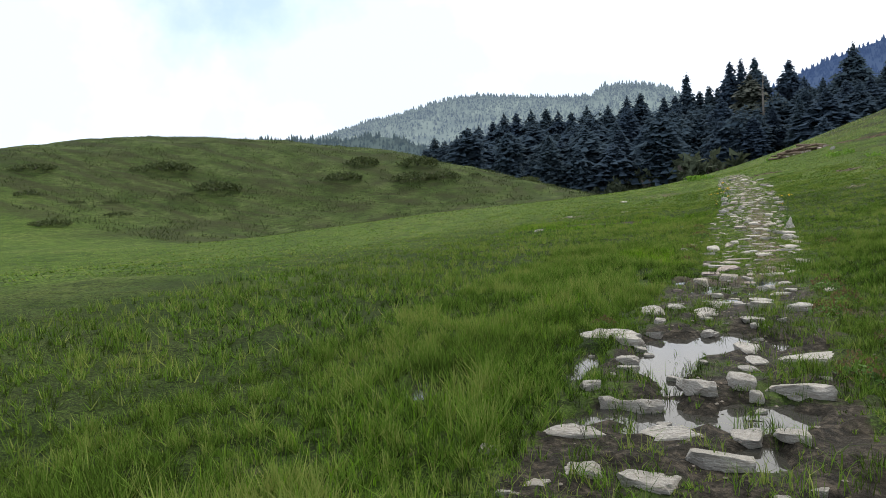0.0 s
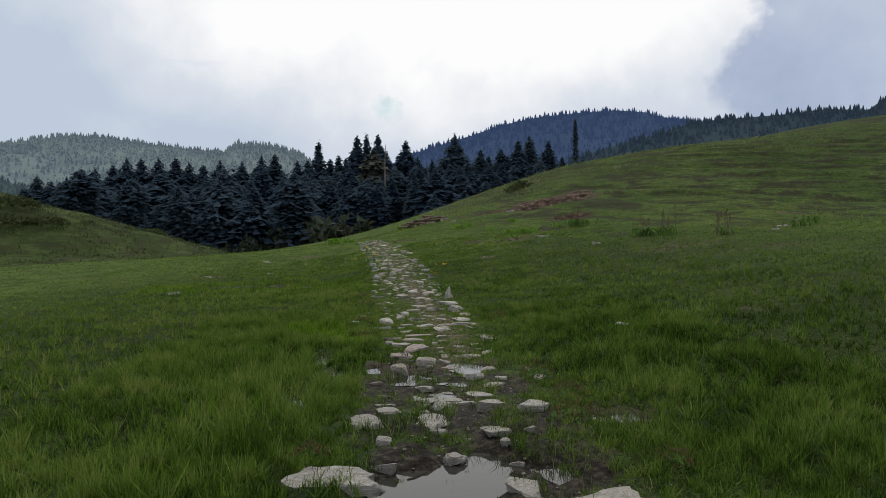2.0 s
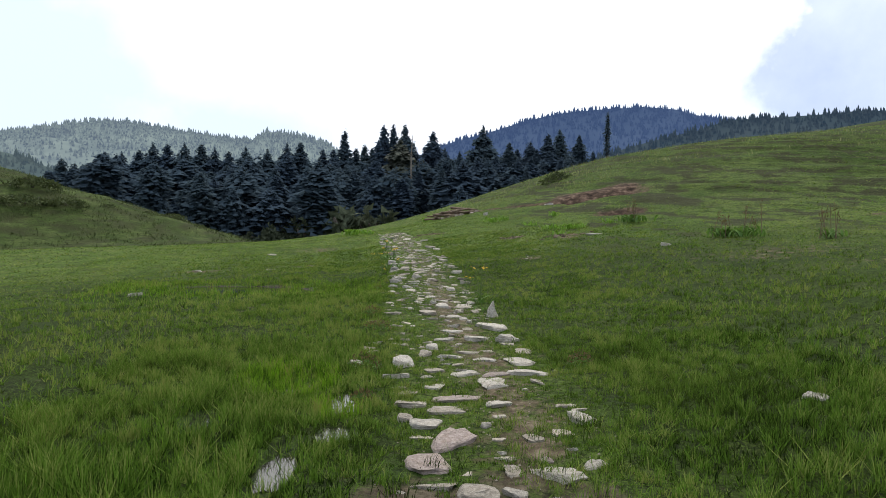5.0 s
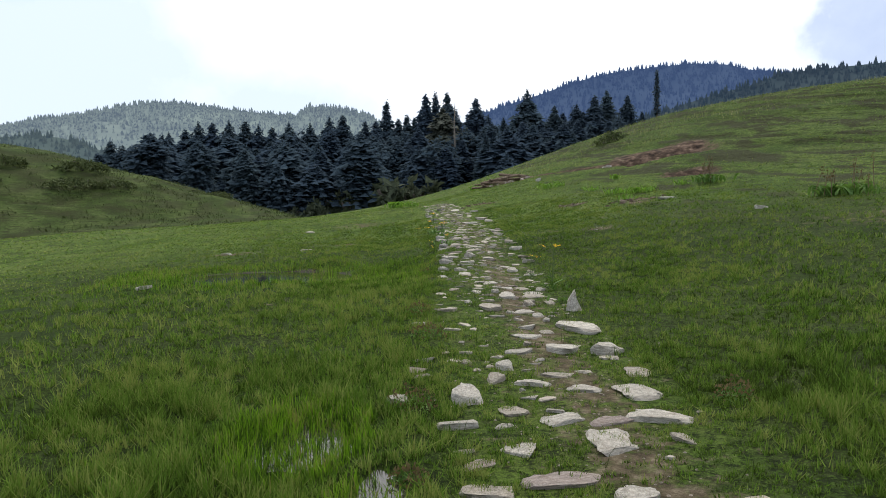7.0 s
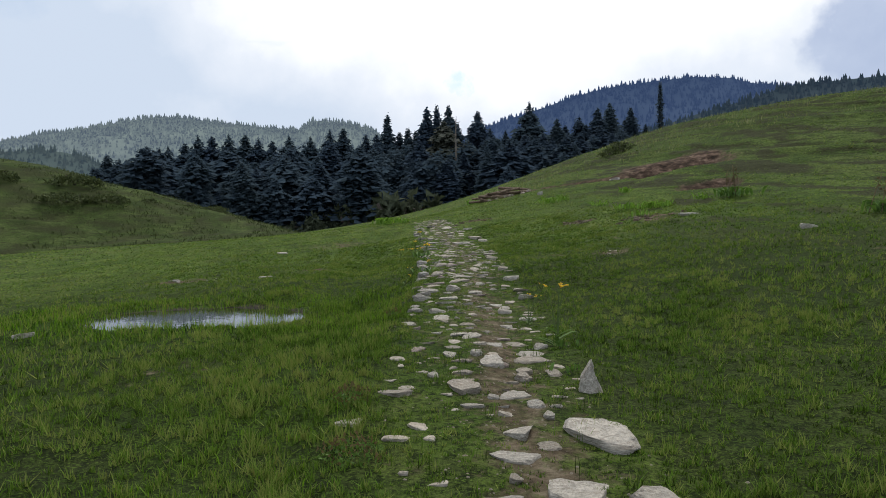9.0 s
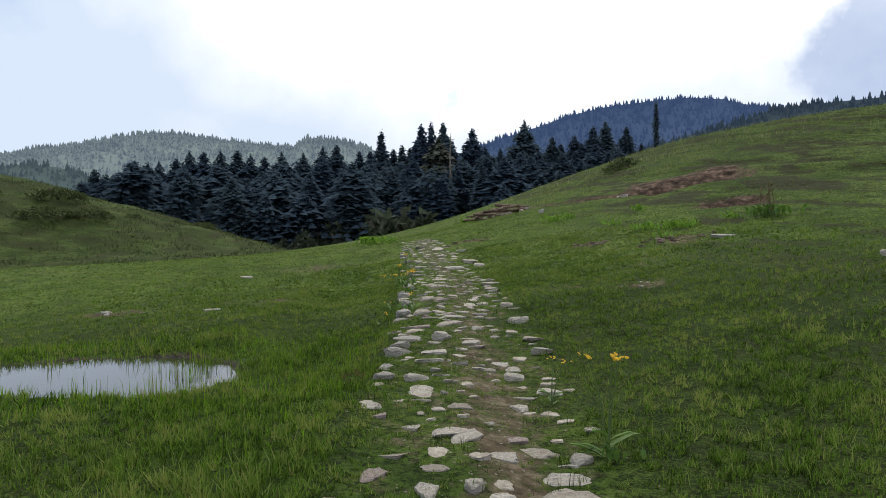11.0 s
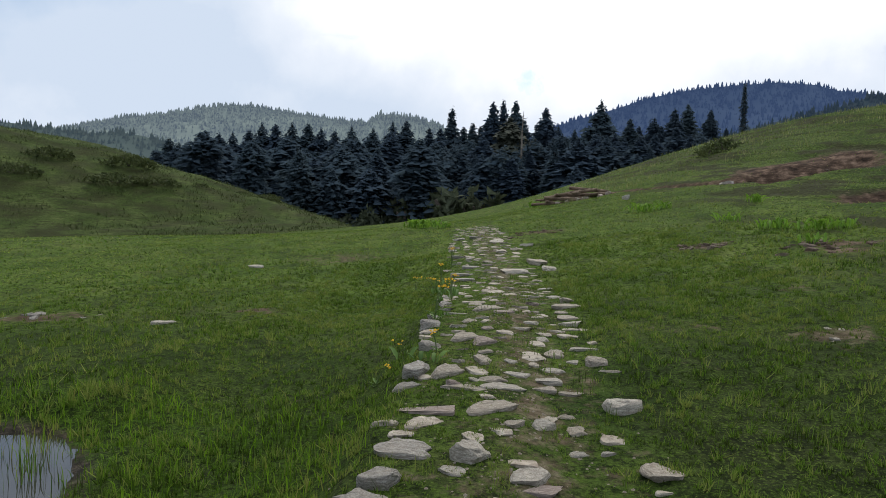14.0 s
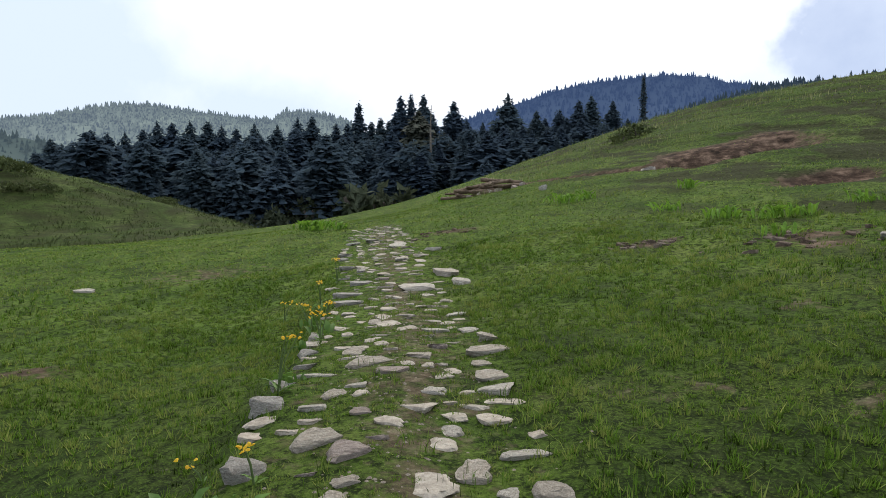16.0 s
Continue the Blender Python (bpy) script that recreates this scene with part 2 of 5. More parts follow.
shrub_leaves = material("shrub_leaves", lambda n, p: n.ramp(n.noise(p, 1.2, 4.0), (0.3, (0.040, 0.056, 0.020)), (0.7, (0.110, 0.130, 0.045))), 0.75, translucent=0.2, specular=0.15, coords="World")
scrub_leaves = material("scrub_leaves", lambda n, p: n.ramp(n.noise(p, 0.8, 4.0), (0.3, (0.050, 0.062, 0.040)), (0.7, (0.115, 0.130, 0.080))), 0.85, translucent=0.2, specular=0.05, coords="World")
weed_leaves = material("weed_leaves", lambda n, p: n.ramp(n.noise(p, 7.0, 4.0), (0.3, (0.090, 0.190, 0.020)), (0.7, (0.250, 0.420, 0.055))), 0.55, translucent=0.35, specular=0.3, coords="World")
dock_leaves = material("dock_leaves", lambda n, p: n.ramp(n.noise(p, 7.0, 4.0), (0.3, (0.050, 0.110, 0.018)), (0.7, (0.160, 0.270, 0.050))), 0.55, translucent=0.3, specular=0.3, coords="World")
dry_stalk = material("dry_stalk", lambda n, p: n.ramp(n.noise(p, 20.0, 3.0), (0.3, (0.10, 0.07, 0.04)), (0.7, (0.22, 0.16, 0.09))), 0.8)
green_stalk = material("green_stalk", (0.09, 0.13, 0.04), 0.7)
petals = material("petals", lambda n, p: n.ramp(n.noise(p, 40.0, 3.0), (0.3, (0.62, 0.33, 0.01)), (0.7, (0.85, 0.55, 0.02))), 0.6, translucent=0.3)
rust_leaves = material("rust_leaves", lambda n, p: n.ramp(n.noise(p, 9.0, 4.0), (0.3, (0.075, 0.065, 0.028)), (0.7, (0.20, 0.135, 0.060))), 0.7, translucent=0.3, specular=0.15, coords="World")


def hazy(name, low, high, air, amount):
    """Far woods of the backdrop; the lit air in front of them is put in as their own bluish glow."""
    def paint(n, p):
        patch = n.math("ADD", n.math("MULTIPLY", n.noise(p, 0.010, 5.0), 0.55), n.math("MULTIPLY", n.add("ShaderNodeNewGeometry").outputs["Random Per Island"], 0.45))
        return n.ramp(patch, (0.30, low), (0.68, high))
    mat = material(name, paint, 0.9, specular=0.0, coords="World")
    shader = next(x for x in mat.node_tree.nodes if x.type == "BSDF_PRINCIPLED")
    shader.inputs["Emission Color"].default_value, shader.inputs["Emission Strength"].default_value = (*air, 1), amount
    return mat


# haze glows from all four; the left one's pale colour paints sunlit patches
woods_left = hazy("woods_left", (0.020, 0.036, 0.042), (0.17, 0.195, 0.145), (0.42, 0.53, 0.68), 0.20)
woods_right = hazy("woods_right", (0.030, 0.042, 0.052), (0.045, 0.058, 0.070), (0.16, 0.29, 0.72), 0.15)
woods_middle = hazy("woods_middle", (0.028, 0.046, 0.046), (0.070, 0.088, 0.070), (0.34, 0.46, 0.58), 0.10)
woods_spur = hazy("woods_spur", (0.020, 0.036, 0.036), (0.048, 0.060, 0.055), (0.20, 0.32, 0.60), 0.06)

# ---- the lie of the land ----
NEAR = (
    (-0.38, -0.2, -0.36, -0.07, 0.15, 0.02, -0.16), (-0.19, 0.08, -0.97, 0.11, 0.54, 0.17, 0.82), (0.77, 0.54, -0.68, 0.54, 0.14, -0.58, 0.76),
    (-0.41, -1.11, -0.15, -0.21, -1.15, -1.33, -1.14), (-0.56, 0.17, 0.37, -0.04, 0.76, 0.51, 1.63), (0.75, 1.57, -1.07, -0.72, 1.63, -0.61, 0.24),
    (0.35, 0.13, -1.85, -1.1, 0.87, -0.96, -1.44))
FAR = (
    (4.91, 6.59, 5.56, 0.86), (1.4, 0.81, 3.07, 0.6), (-3.8, -5.3, 8.12, 2.69), (-1.5, -2.01, 3.92, -8.07),
    (0.32, -0.58, -1.6, -7.09), (4.28, 1.2, -0.46, -1.27), (8.43, 3.39, 0.49, -0.03))
CORRIDOR = ((0.1, -0.024, -0.009, -0.125, 0.209, 0.014, -0.045, 0.11, -0.282, -0.048), (-0.084, -0.119, 0.058, -0.013, -0.127, -0.139, -0.019, 0.058, -0.097, 0.123))
POND, POND_Z, PUDDLE_Z = (-4.3, 22.2), 0.50, 0.385
SOAKS = ((-1.85, 12.9, 0.35, 0.5, 0.435), (1.0, 7.6, 0.30, 0.16, 0.385), (-2.15, 4.4, 0.3, 0.3, 0.41), (-1.45, 9.3, 0.2, 0.45, 0.43), (-1.25, 12.1, 0.13, 0.34, 0.44), (-0.50, 9.2, 0.32, 0.32, 0.415), (0.09, 9.7, 0.22, 0.38, 0.43), (-0.39, 8.52, 0.24, 0.18, 0.40), (-0.96, 9.62, 0.13, 0.24, 0.44), (-0.1, 9.0, 0.2, 0.14, 0.41), (-1.66, 8.5, 0.15, 0.5, 0.425), (-1.55, 10.6, 0.12, 0.5, 0.43), (-1.25, 11.2, 0.16, 0.2, 0.44), (-2.3, 11.5, 0.14, 0.32, 0.43))
HOLLOWS = ((-0.74, 6.0, 0.26, 0.42), (-0.42, 6.2, 0.32, 0.26), (-0.66, 5.45, 0.24, 0.40), (-0.57, 4.75, 0.11, 0.32), (-0.62, 4.15, 0.40, 0.30), (-0.02, 4.3, 0.30, 0.36), (-0.18, 6.6, 0.18, 0.24), (0.2, 6.35, 0.14, 0.2), (-1.28, 5.3, 0.10, 0.5), (-1.1, 3.95, 0.1, 0.25), (0.02, 3.75, 0.16, 0.2))


def lattice(x, y, seed):
    """Smooth noise from 0 to 1, one swell per unit."""
    i, j = np.floor(x), np.floor(y)
    u, v = x - i, y - j
    u, v = u * u * (3 - 2 * u), v * v * (3 - 2 * v)

    def corner(a, b):
        h = np.sin(a * 127.1 + b * 311.7 + seed * 74.7) * 43758.5453
        return h - np.floor(h)
    return (corner(i, j) * (1 - u) + corner(i + 1, j) * u) * (1 - v) + (corner(i, j + 1) * (1 - u) + corner(i + 1, j + 1) * u) * v


def smooth(a, b, x):
    t = np.clip((x - a) / (b - a), 0, 1)
    return t * t * (3 - 2 * t)


def path_middle(y):
    return np.interp(y, (0, 4, 7, 12, 17, 22, 28, 34, 40), (-0.35, -0.38, -0.30, 0.05, -0.1, -0.12, -0.2, -0.75, -1.2))


def path_half(y):
    return np.interp(y, (0, 5, 12, 22, 34, 40), (0.85, 0.85, 0.85, 0.88, 0.72, 0.6))


def in_path(x, y):
    d = np.abs(x - path_middle(y)) / path_half(y)
    return smooth(1.25, 0.75, d) * smooth(46, 36, y)


def pond_distance(x, y):
    """0 at the shore, negative in the water."""
    dx, dy = x - POND[0], y - POND[1]
    r = np.hypot(dx / 1.62, dy / 1.15)
    return (r - 1 + 0.34 * (lattice(x * 1.3, y * 1.3, 5) - 0.5) + 0.16 * (lattice(x * 4, y * 4, 6) - 0.5)) * 1.3


def height(x, y):
    x, y = np.asarray(x, float), np.asarray(y, float)
    z = 0.638 + 1.147 * y / 30 * np.exp(-(y / 120) ** 2)
    for i, column in enumerate(NEAR):
        for j, a in enumerate(column):
            z = z + a * np.exp(-((x - (-36 + 12 * i)) ** 2 + (y - (4 + 12 * j)) ** 2) / 338)
    for i, column in enumerate(FAR):
        for j, a in enumerate(column):
            z = z + a * np.exp(-((x - (-130 + 33 * i)) ** 2 + (y - (75 + 30 * j)) ** 2) / 2048)
    for i, row in enumerate(CORRIDOR):
        for j, a in enumerate(row):
            z = z + a * np.exp(-((x - (-1.6 + 3 * i)) ** 2 + (y - (3 + 3.4 * j)) ** 2) / 13.52)
    z = z + 1.4 * np.exp(-((x + 44) / 22) ** 2 - ((y - 124) / 19) ** 2)
    # the wooded slope beyond the valley
    rise = 5 + 0.12 * np.clip(x, -130, 90) + 0.16 * (np.minimum(y, 330) - 200)
    z = z + (rise - z) * smooth(135, 195, y)
    # hollow of the pond, sunken wet start of the path, banked edge further on
    z = z + np.maximum(PUDDLE_Z + 0.03 - z, 0) * smooth(3.2, 2.2, np.abs(x + 0.4)) * smooth(11, 9.5, y) * smooth(-1, 1, y)
    wet = smooth(1.45, 0.9, np.abs(x + 0.4)) * smooth(8.4, 7.0, y) * smooth(0.5, 2.5, y)
    ragged = 0.5 * (lattice(x * 5, y * 4, 8) - 0.5) + 0.3 * (lattice(x * 13, y * 11, 12) - 0.5)
    deep = 0 * x
    for cx, cy, rx, ry in HOLLOWS:
        deep = np.maximum(deep, smooth(1.25, 0.8, np.hypot((x - cx) / rx, (y - cy) / ry) + ragged))
    z = z + (PUDDLE_Z + 0.052 - 0.082 * deep + 0.05 * (lattice(x * 2.6, y * 2.2, 8) - 0.5) + 0.065 * (lattice(x * 6, y * 6, 9) - 0.5) + 0.055 * (lattice(x * 14, y * 14, 10) - 0.5) - z) * wet
    for cx, cy, rx, ry, level in SOAKS:
        r = np.hypot((x - cx) / rx, (y - cy) / ry) + 0.4 * (lattice(x * 4, y * 4, 15) - 0.5)
        z = z + np.maximum(level + 0.02 - z, 0) * smooth(2.8, 2.0, r)
        z = z + (level - 0.034 + 0.045 * (lattice(x * 6, y * 6, 16) - 0.5) - z) * smooth(1.3, 0.7, r) + 0.05 * (lattice(x * 12, y * 12, 19) - 0.5) * smooth(1.5, 1.0, r)
    edge = path_middle(y) - path_half(y)
    z = z + 0.09 * smooth(16, 18.5, y) * smooth(35, 31, y) * smooth(0.35, -0.3, x) * smooth(-3.0, -1.4, x) + 0.09 * np.exp(-((y - 31) / 2.2) ** 2 - (x / 1.6) ** 4)
    z = z - 0.20 * smooth(19.5, 22.5, y) * smooth(34, 28, y) * smooth(edge + 0.05, edge - 0.35, x) * smooth(-3.6, -2.2, x)
    d = pond_distance(x, y)
    z = z + np.maximum(POND_Z + 0.03 - z, 0) * smooth(1.6, 1.0, d)
    z = z + (POND_Z + np.clip(0.14 * d, -0.16, 0.2) - z) * smooth(0.9, 0.25, d)
    # the dug bank on the hillside
    z = z - 0.55 * np.exp(-(((x - 10.3) / 2.1) ** 6 + ((y - 43.6) / 1.5) ** 6)) * smooth(45.0, 43.4, y) - 0.18 * smooth(0.7, 0.2, np.abs(y - np.interp(x, (3.5, 5.6, 7.4, 9), (51, 46.2, 43.8, 43.6)))) * smooth(2.8, 4, x) * smooth(9.5, 8, x) - 0.3 * np.exp(-(((x - 9.2) / 1.3) ** 2 + ((y - 36.6) / 0.6) ** 2))
    z = z + 0.25 * (lattice(x * 1.9, y * 1.9, 66) - 0.5) * np.exp(-(((x - 10.3) / 2.2) ** 4 + ((y - 43.6) / 1.5) ** 4))
    # hummocks, sheep terraces on the slopes
    fade = smooth(120, 30, np.hypot(x, y - 15))
    calm = 1 - 0.75 * in_path(x, y)
    z = z + calm * fade * (0.06 * (lattice(x * 1.1, y * 1.1, 1) - 0.5) + 0.045 * (lattice(x * 3.1, y * 3.1, 2) - 0.5))
    slope = smooth(3, 12, x) * smooth(20, 32, y) * smooth(75, 60, y)
    z = z + slope * 0.5 * np.abs(lattice(z * 2.6 + 0.06 * x, x * 0.12, 3) - 0.5)
    hill = smooth(-15, -40, x) * smooth(60, 85, y)
    return z + hill * (1.1 * (lattice(x * 0.13, y * 0.13, 6) - 0.5) + 0.5 * (lattice(x * 0.4, y * 0.4, 7) - 0.5))


def earth(x, y):
    """Bare soil: the trodden path, scars on the slope, muddy patches. Gives soil and how red it is."""
    e = (0.18 + 0.08 * smooth(16, 23, y) + (0.46 - 0.22 * smooth(19, 23, y)) * np.exp(-((x - path_middle(y) - 0.13) / 0.28) ** 2)) * in_path(x, y)
    e = np.maximum(e, (0.42 + 0.55 * smooth(0.3, 0.5, lattice(x * 2.7, y * 2.3, 77))) * smooth(1.05, 0.72, np.abs(x + 0.25 + 0.25 * (lattice(x * 3, y * 3, 78) - 0.5))) * smooth(10.8, 9.6, y) * smooth(0.5, 2.6, y))
    scar = np.exp(-(((x - 10.3) / 2.3) ** 4 + ((y - 44.0) / 1.7) ** 4) * 1.1)
    streak = smooth(0.9, 0.2, np.abs(y - np.interp(x, (3.5, 5.6, 7.4, 9), (51, 46.2, 43.8, 43.6)))) * smooth(2.8, 4, x) * smooth(9.5, 8, x)
    cut = np.exp(-(((x - 9.2) / 1.1) ** 2 + ((y - 36.9) / 0.5) ** 2) * 1.2)
    red = np.maximum(np.maximum(scar * 2.0, 2.2 * streak), cut * 2.0) * (0.55 + 0.9 * lattice(x * 1.3, y * 2.4, 91))
    for cx, cy, r in ((0.75, 35.7, 0.55), (3.4, 31.6, 0.45), (5.4, 30.7, 0.8), (-6.8, 27.7, 0.7), (-3.7, 27.9, 0.45), (17.5, 30.9, 0.9), (5.2, 30.1, 0.5)):
        red = np.maximum(red, 0.8 * np.exp(-(((x - cx) / r) ** 2 + ((y - cy) / (0.6 * r)) ** 2)))
    for cx, cy, r, a in ((2.8, 25.0, 0.55, 0.6), (1.6, 25.7, 0.5, 0.35), (3.3, 27.4, 0.4, 0.5), (4.6, 11.7, 0.5, 0.4), (-4.0, 34.0, 1.6, 0.45), (8.2, 22.0, 2.4, 0.42), (9.5, 19, 2.0, 0.36), (-3.0, 18.0, 1.0, 0.3), (1.0, 7.6, 0.5, 0.8)):
        e = np.maximum(e, a * np.exp(-(((x - cx) / r) ** 2 + ((y - cy) / (0.6 * r)) ** 2)))
    d = pond_distance(x, y)
    e = np.maximum(e, 0.9 * smooth(0.25, -0.05, d))
    return np.maximum(e, red), np.clip(red, 0, 1)


def wetness(x, y):
    w = smooth(1.4, 0.8, np.abs(x + 0.4)) * smooth(11, 9, y)
    for cx, cy, rx, ry, level in SOAKS:
        w = np.maximum(w, smooth(1.4, 0.9, np.hypot((x - cx) / rx, (y - cy) / ry)))
    return np.maximum(w, smooth(0.3, 0.0, pond_distance(x, y)))


def soaked(x, y):
    """Where the soaks thin the grass."""
    w = 0 * x
    for cx, cy, rx, ry, level in SOAKS:
        w = np.maximum(w, smooth(1.3, 0.8, np.hypot((x - cx) / rx, (y - cy) / ry)))
    return w


def heath(x, y):
    """Rough, drier growth on the two hills."""
    return np.maximum(smooth(-8, -30, x) * smooth(45, 75, y), 0.6 * smooth(3, 12, x) * smooth(28, 40, y))


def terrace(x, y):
    """Trodden lines that sheep leave along the slope; as colour they also carry painted shade."""
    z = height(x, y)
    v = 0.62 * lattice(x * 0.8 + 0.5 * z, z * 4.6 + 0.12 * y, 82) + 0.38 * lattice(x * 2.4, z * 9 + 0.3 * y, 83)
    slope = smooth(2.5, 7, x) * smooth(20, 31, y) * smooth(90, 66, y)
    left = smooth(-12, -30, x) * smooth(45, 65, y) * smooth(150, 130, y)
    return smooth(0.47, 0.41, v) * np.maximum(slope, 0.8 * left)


def lush(x, y):
    """Where the grass stands tall and bright: beside the wet path and round the pond."""
    lean = 0.7 * (lattice(x * 0.9, y * 0.6, 11) - 0.5)
    band = smooth(-2.9, -2.2, x + 0.02 * y + lean) * smooth(-1.05, -1.45, x + 0.04 * y + 0.5 * lean) * smooth(1.0, 2.0, y) * smooth(15.5, 12, y)
    d = pond_distance(x, y)
    ring = smooth(1.7, 0.8, d + lean) * smooth(-0.12, 0.08, d) * smooth(-0.9, -1.35, x + 0.5 * lean)
    strip = 0.8 * smooth(-2.9, -2.2, x + lean) * smooth(-1.0, -1.3, x) * smooth(12, 14, y) * smooth(25, 22, y)
    blot = 0.25 * smooth(0.62, 0.78, lattice(x * 0.35, y * 0.3, 12)) * smooth(0, -4, x) * smooth(26, 18, y)
    return np.clip(np.maximum(np.maximum(band, ring), np.maximum(strip, blot)), 0, 1)


def spread(stops):
    """Grid lines: (from, step) up to the last, where the step widens evenly between the stops."""
    lines = []
    for (a, s), (b, t) in zip(stops, stops[1:]):
        n = max(1, round(2 * (b - a) / (s + t)))
        k = np.arange(n) / n
        w = s + (t - s) * k
        lines.append(a + (b - a) * np.concatenate([[0], np.cumsum(w)[:-1]]) / w.sum())
    return np.concatenate(lines + [[stops[-1][0]]])


def sheet(name, xs, ys, z, mat, attributes=()):
    """A grid mesh over the lines xs and ys."""
    nx, ny = len(xs), len(ys)
    gx, gy = np.meshgrid(xs, ys)
    co = np.stack([gx, gy, z(gx, gy)], -1).reshape(-1, 3)
    i = (np.arange(ny - 1)[:, None] * nx + np.arange(nx - 1)).ravel()
    quads = np.stack([i, i + 1, i + 1 + nx, i + nx], 1)
    me = bpy.data.meshes.new(name)
    me.from_pydata(co, [], quads)
    for key, fn in attributes:
        me.attributes.new(key, "FLOAT", "POINT").data.foreach_set("value", np.ascontiguousarray(fn(gx, gy).ravel(), np.float32))
    me.polygons.foreach_set("use_smooth", np.ones(len(quads), bool))
    me.materials.append(mat)
    return new(name, me)


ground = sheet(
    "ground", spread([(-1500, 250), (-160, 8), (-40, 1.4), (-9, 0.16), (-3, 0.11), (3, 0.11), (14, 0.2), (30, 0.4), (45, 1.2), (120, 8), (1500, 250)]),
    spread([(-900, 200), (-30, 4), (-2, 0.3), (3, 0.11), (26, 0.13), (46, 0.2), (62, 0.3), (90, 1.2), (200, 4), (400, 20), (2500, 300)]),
    height, turf, (("earth", lambda x, y: earth(x, y)[0]), ("scar", lambda x, y: earth(x, y)[1]), ("lush", lush), ("wet", wetness), ("heath", heath), ("terrace", terrace), ("thatch_shade", lambda x, y: (1 - 0.55 * in_path(x, y)) * smooth(17, 5, np.abs(x) + 5 * (lattice(x * 0.3, y * 0.3, 55) - 0.5)) * smooth(-12, 0, y) * smooth(32, 22, y))))
tagged(ground, "rolling grazed green meadow with bare earth along the path", "ground", kind="structure")


def part(name, bm, mat, parent=None, label=""):
    """One mesh object from a bmesh, under a thing or a part."""
    me = bpy.data.meshes.new(name)
    bm.to_mesh(me)
    bm.free()
    me.materials.append(mat)
    ob = new(name, me)
    ob.parent = parent
    return tagged(ob, label)


def raw(name, co, faces, mat, parent=None, label="", smooth_faces=False, tone=None):
    me = bpy.data.meshes.new(name)
    me.from_pydata(co, [], faces)
    if tone is not None:
        me.attributes.new("tone", "FLOAT", "POINT").data.foreach_set("value", np.ascontiguousarray(tone, np.float32))
    if smooth_faces:
        me.polygons.foreach_set("use_smooth", np.ones(len(me.polygons), bool))
    me.materials.append(mat)
    ob = new(name, me)
    ob.parent = parent
    return tagged(ob, label)


# ---- water ----


def pool(name, cx, cy, rx, ry, z, label, rough=0.12):
    rng = np.random.default_rng(int(100 + cx * 7 + cy))
    a = np.linspace(0, 2 * np.pi, 40, endpoint=False)
    r = 1 + rough * np.sin(3 * a + rng.random() * 6) + 0.6 * rough * np.sin(7 * a + rng.random() * 6)
    co = np.stack([cx + rx * r * np.cos(a), cy + ry * r * np.sin(a), np.full(40, z)], 1)
    ob = raw(name, np.vstack([co, [[cx, cy, z]]]), [(i, (i + 1) % 40, 40) for i in range(40)], water)
    return tagged(ob, label, "pond" if name == "pond" else "puddle", kind="structure")


pool("pond", *POND, 2.1, 1.5, POND_Z, "still shallow pond reflecting the white sky among reeds", 0.05)
pool("puddle", -0.4, 5.2, 1.2, 2.6, PUDDLE_Z, "shallow muddy puddle between the stones of the path", 0.06)
for soak in SOAKS:
    pool("puddle", *soak, "shallow water standing between grass blades", 0.1)

# ---- far woods and mountains ----


def conifer_mesh(seed, levels, spokes, clumps, bare=0.12, slim=0.2, ragged=0.35, full=2.3):
    """The crown of a fir one unit high: whorls of drooping boughs, each of several tufts of needles."""
    rng = np.random.default_rng(seed)
    co, faces = [], []
    for k in range(levels):
        t = (k + rng.random() * 0.8) / levels
        z = bare + (0.985 - bare) * t ** 0.95
        reach = slim * min(1.0, (1 - t) * full) ** 0.7 * (0.8 + 0.2 * (1 - t)) * (0.62 + 0.6 * rng.random()) + 0.02
        if rng.random() < 0.15:
            reach *= 0.6
        turn = rng.random() * 6.28
        for s in range(spokes if t < 0.85 else max(4, spokes - 3)):
            a = turn + 6.283 * s / spokes + rng.normal() * 0.25
            long = reach * (1 + ragged * (rng.random() - 0.6))
            out, side = np.array([np.cos(a), np.sin(a), 0]), np.array([-np.sin(a), np.cos(a), 0])
            for c in range(clumps):
                u = (c + 0.7) / clumps
                at = out * long * u * 0.92 + side * long * 0.2 * rng.normal() + np.array([0, 0, z - 0.34 * long * u * u + 0.016 * rng.normal()])
                wide = (long * (0.21 - 0.04 * u) + 0.007) * rng.uniform(0.6, 1.3)
                g = a + rng.normal() * 0.6
                fwd, across = np.array([np.cos(g), np.sin(g), 0]), np.array([-np.sin(g), np.cos(g), 0])
                drop = np.array([0, 0, wide])
                n = len(co)
                co.append(at - fwd * wide * 0.7 + drop * rng.uniform(0.1, 0.5))
                co.append(at + across * wide * rng.uniform(0.6, 1.1) - drop * rng.uniform(0.2, 0.9))
                co.append(at + fwd * wide * rng.uniform(0.8, 1.4) - drop * rng.uniform(0.1, 0.9))
                co.append(at - across * wide * rng.uniform(0.6, 1.1) - drop * rng.uniform(0.2, 0.9))
                faces += [(n, n + 1, n + 2), (n, n + 2, n + 3)]
    return np.array(co), faces


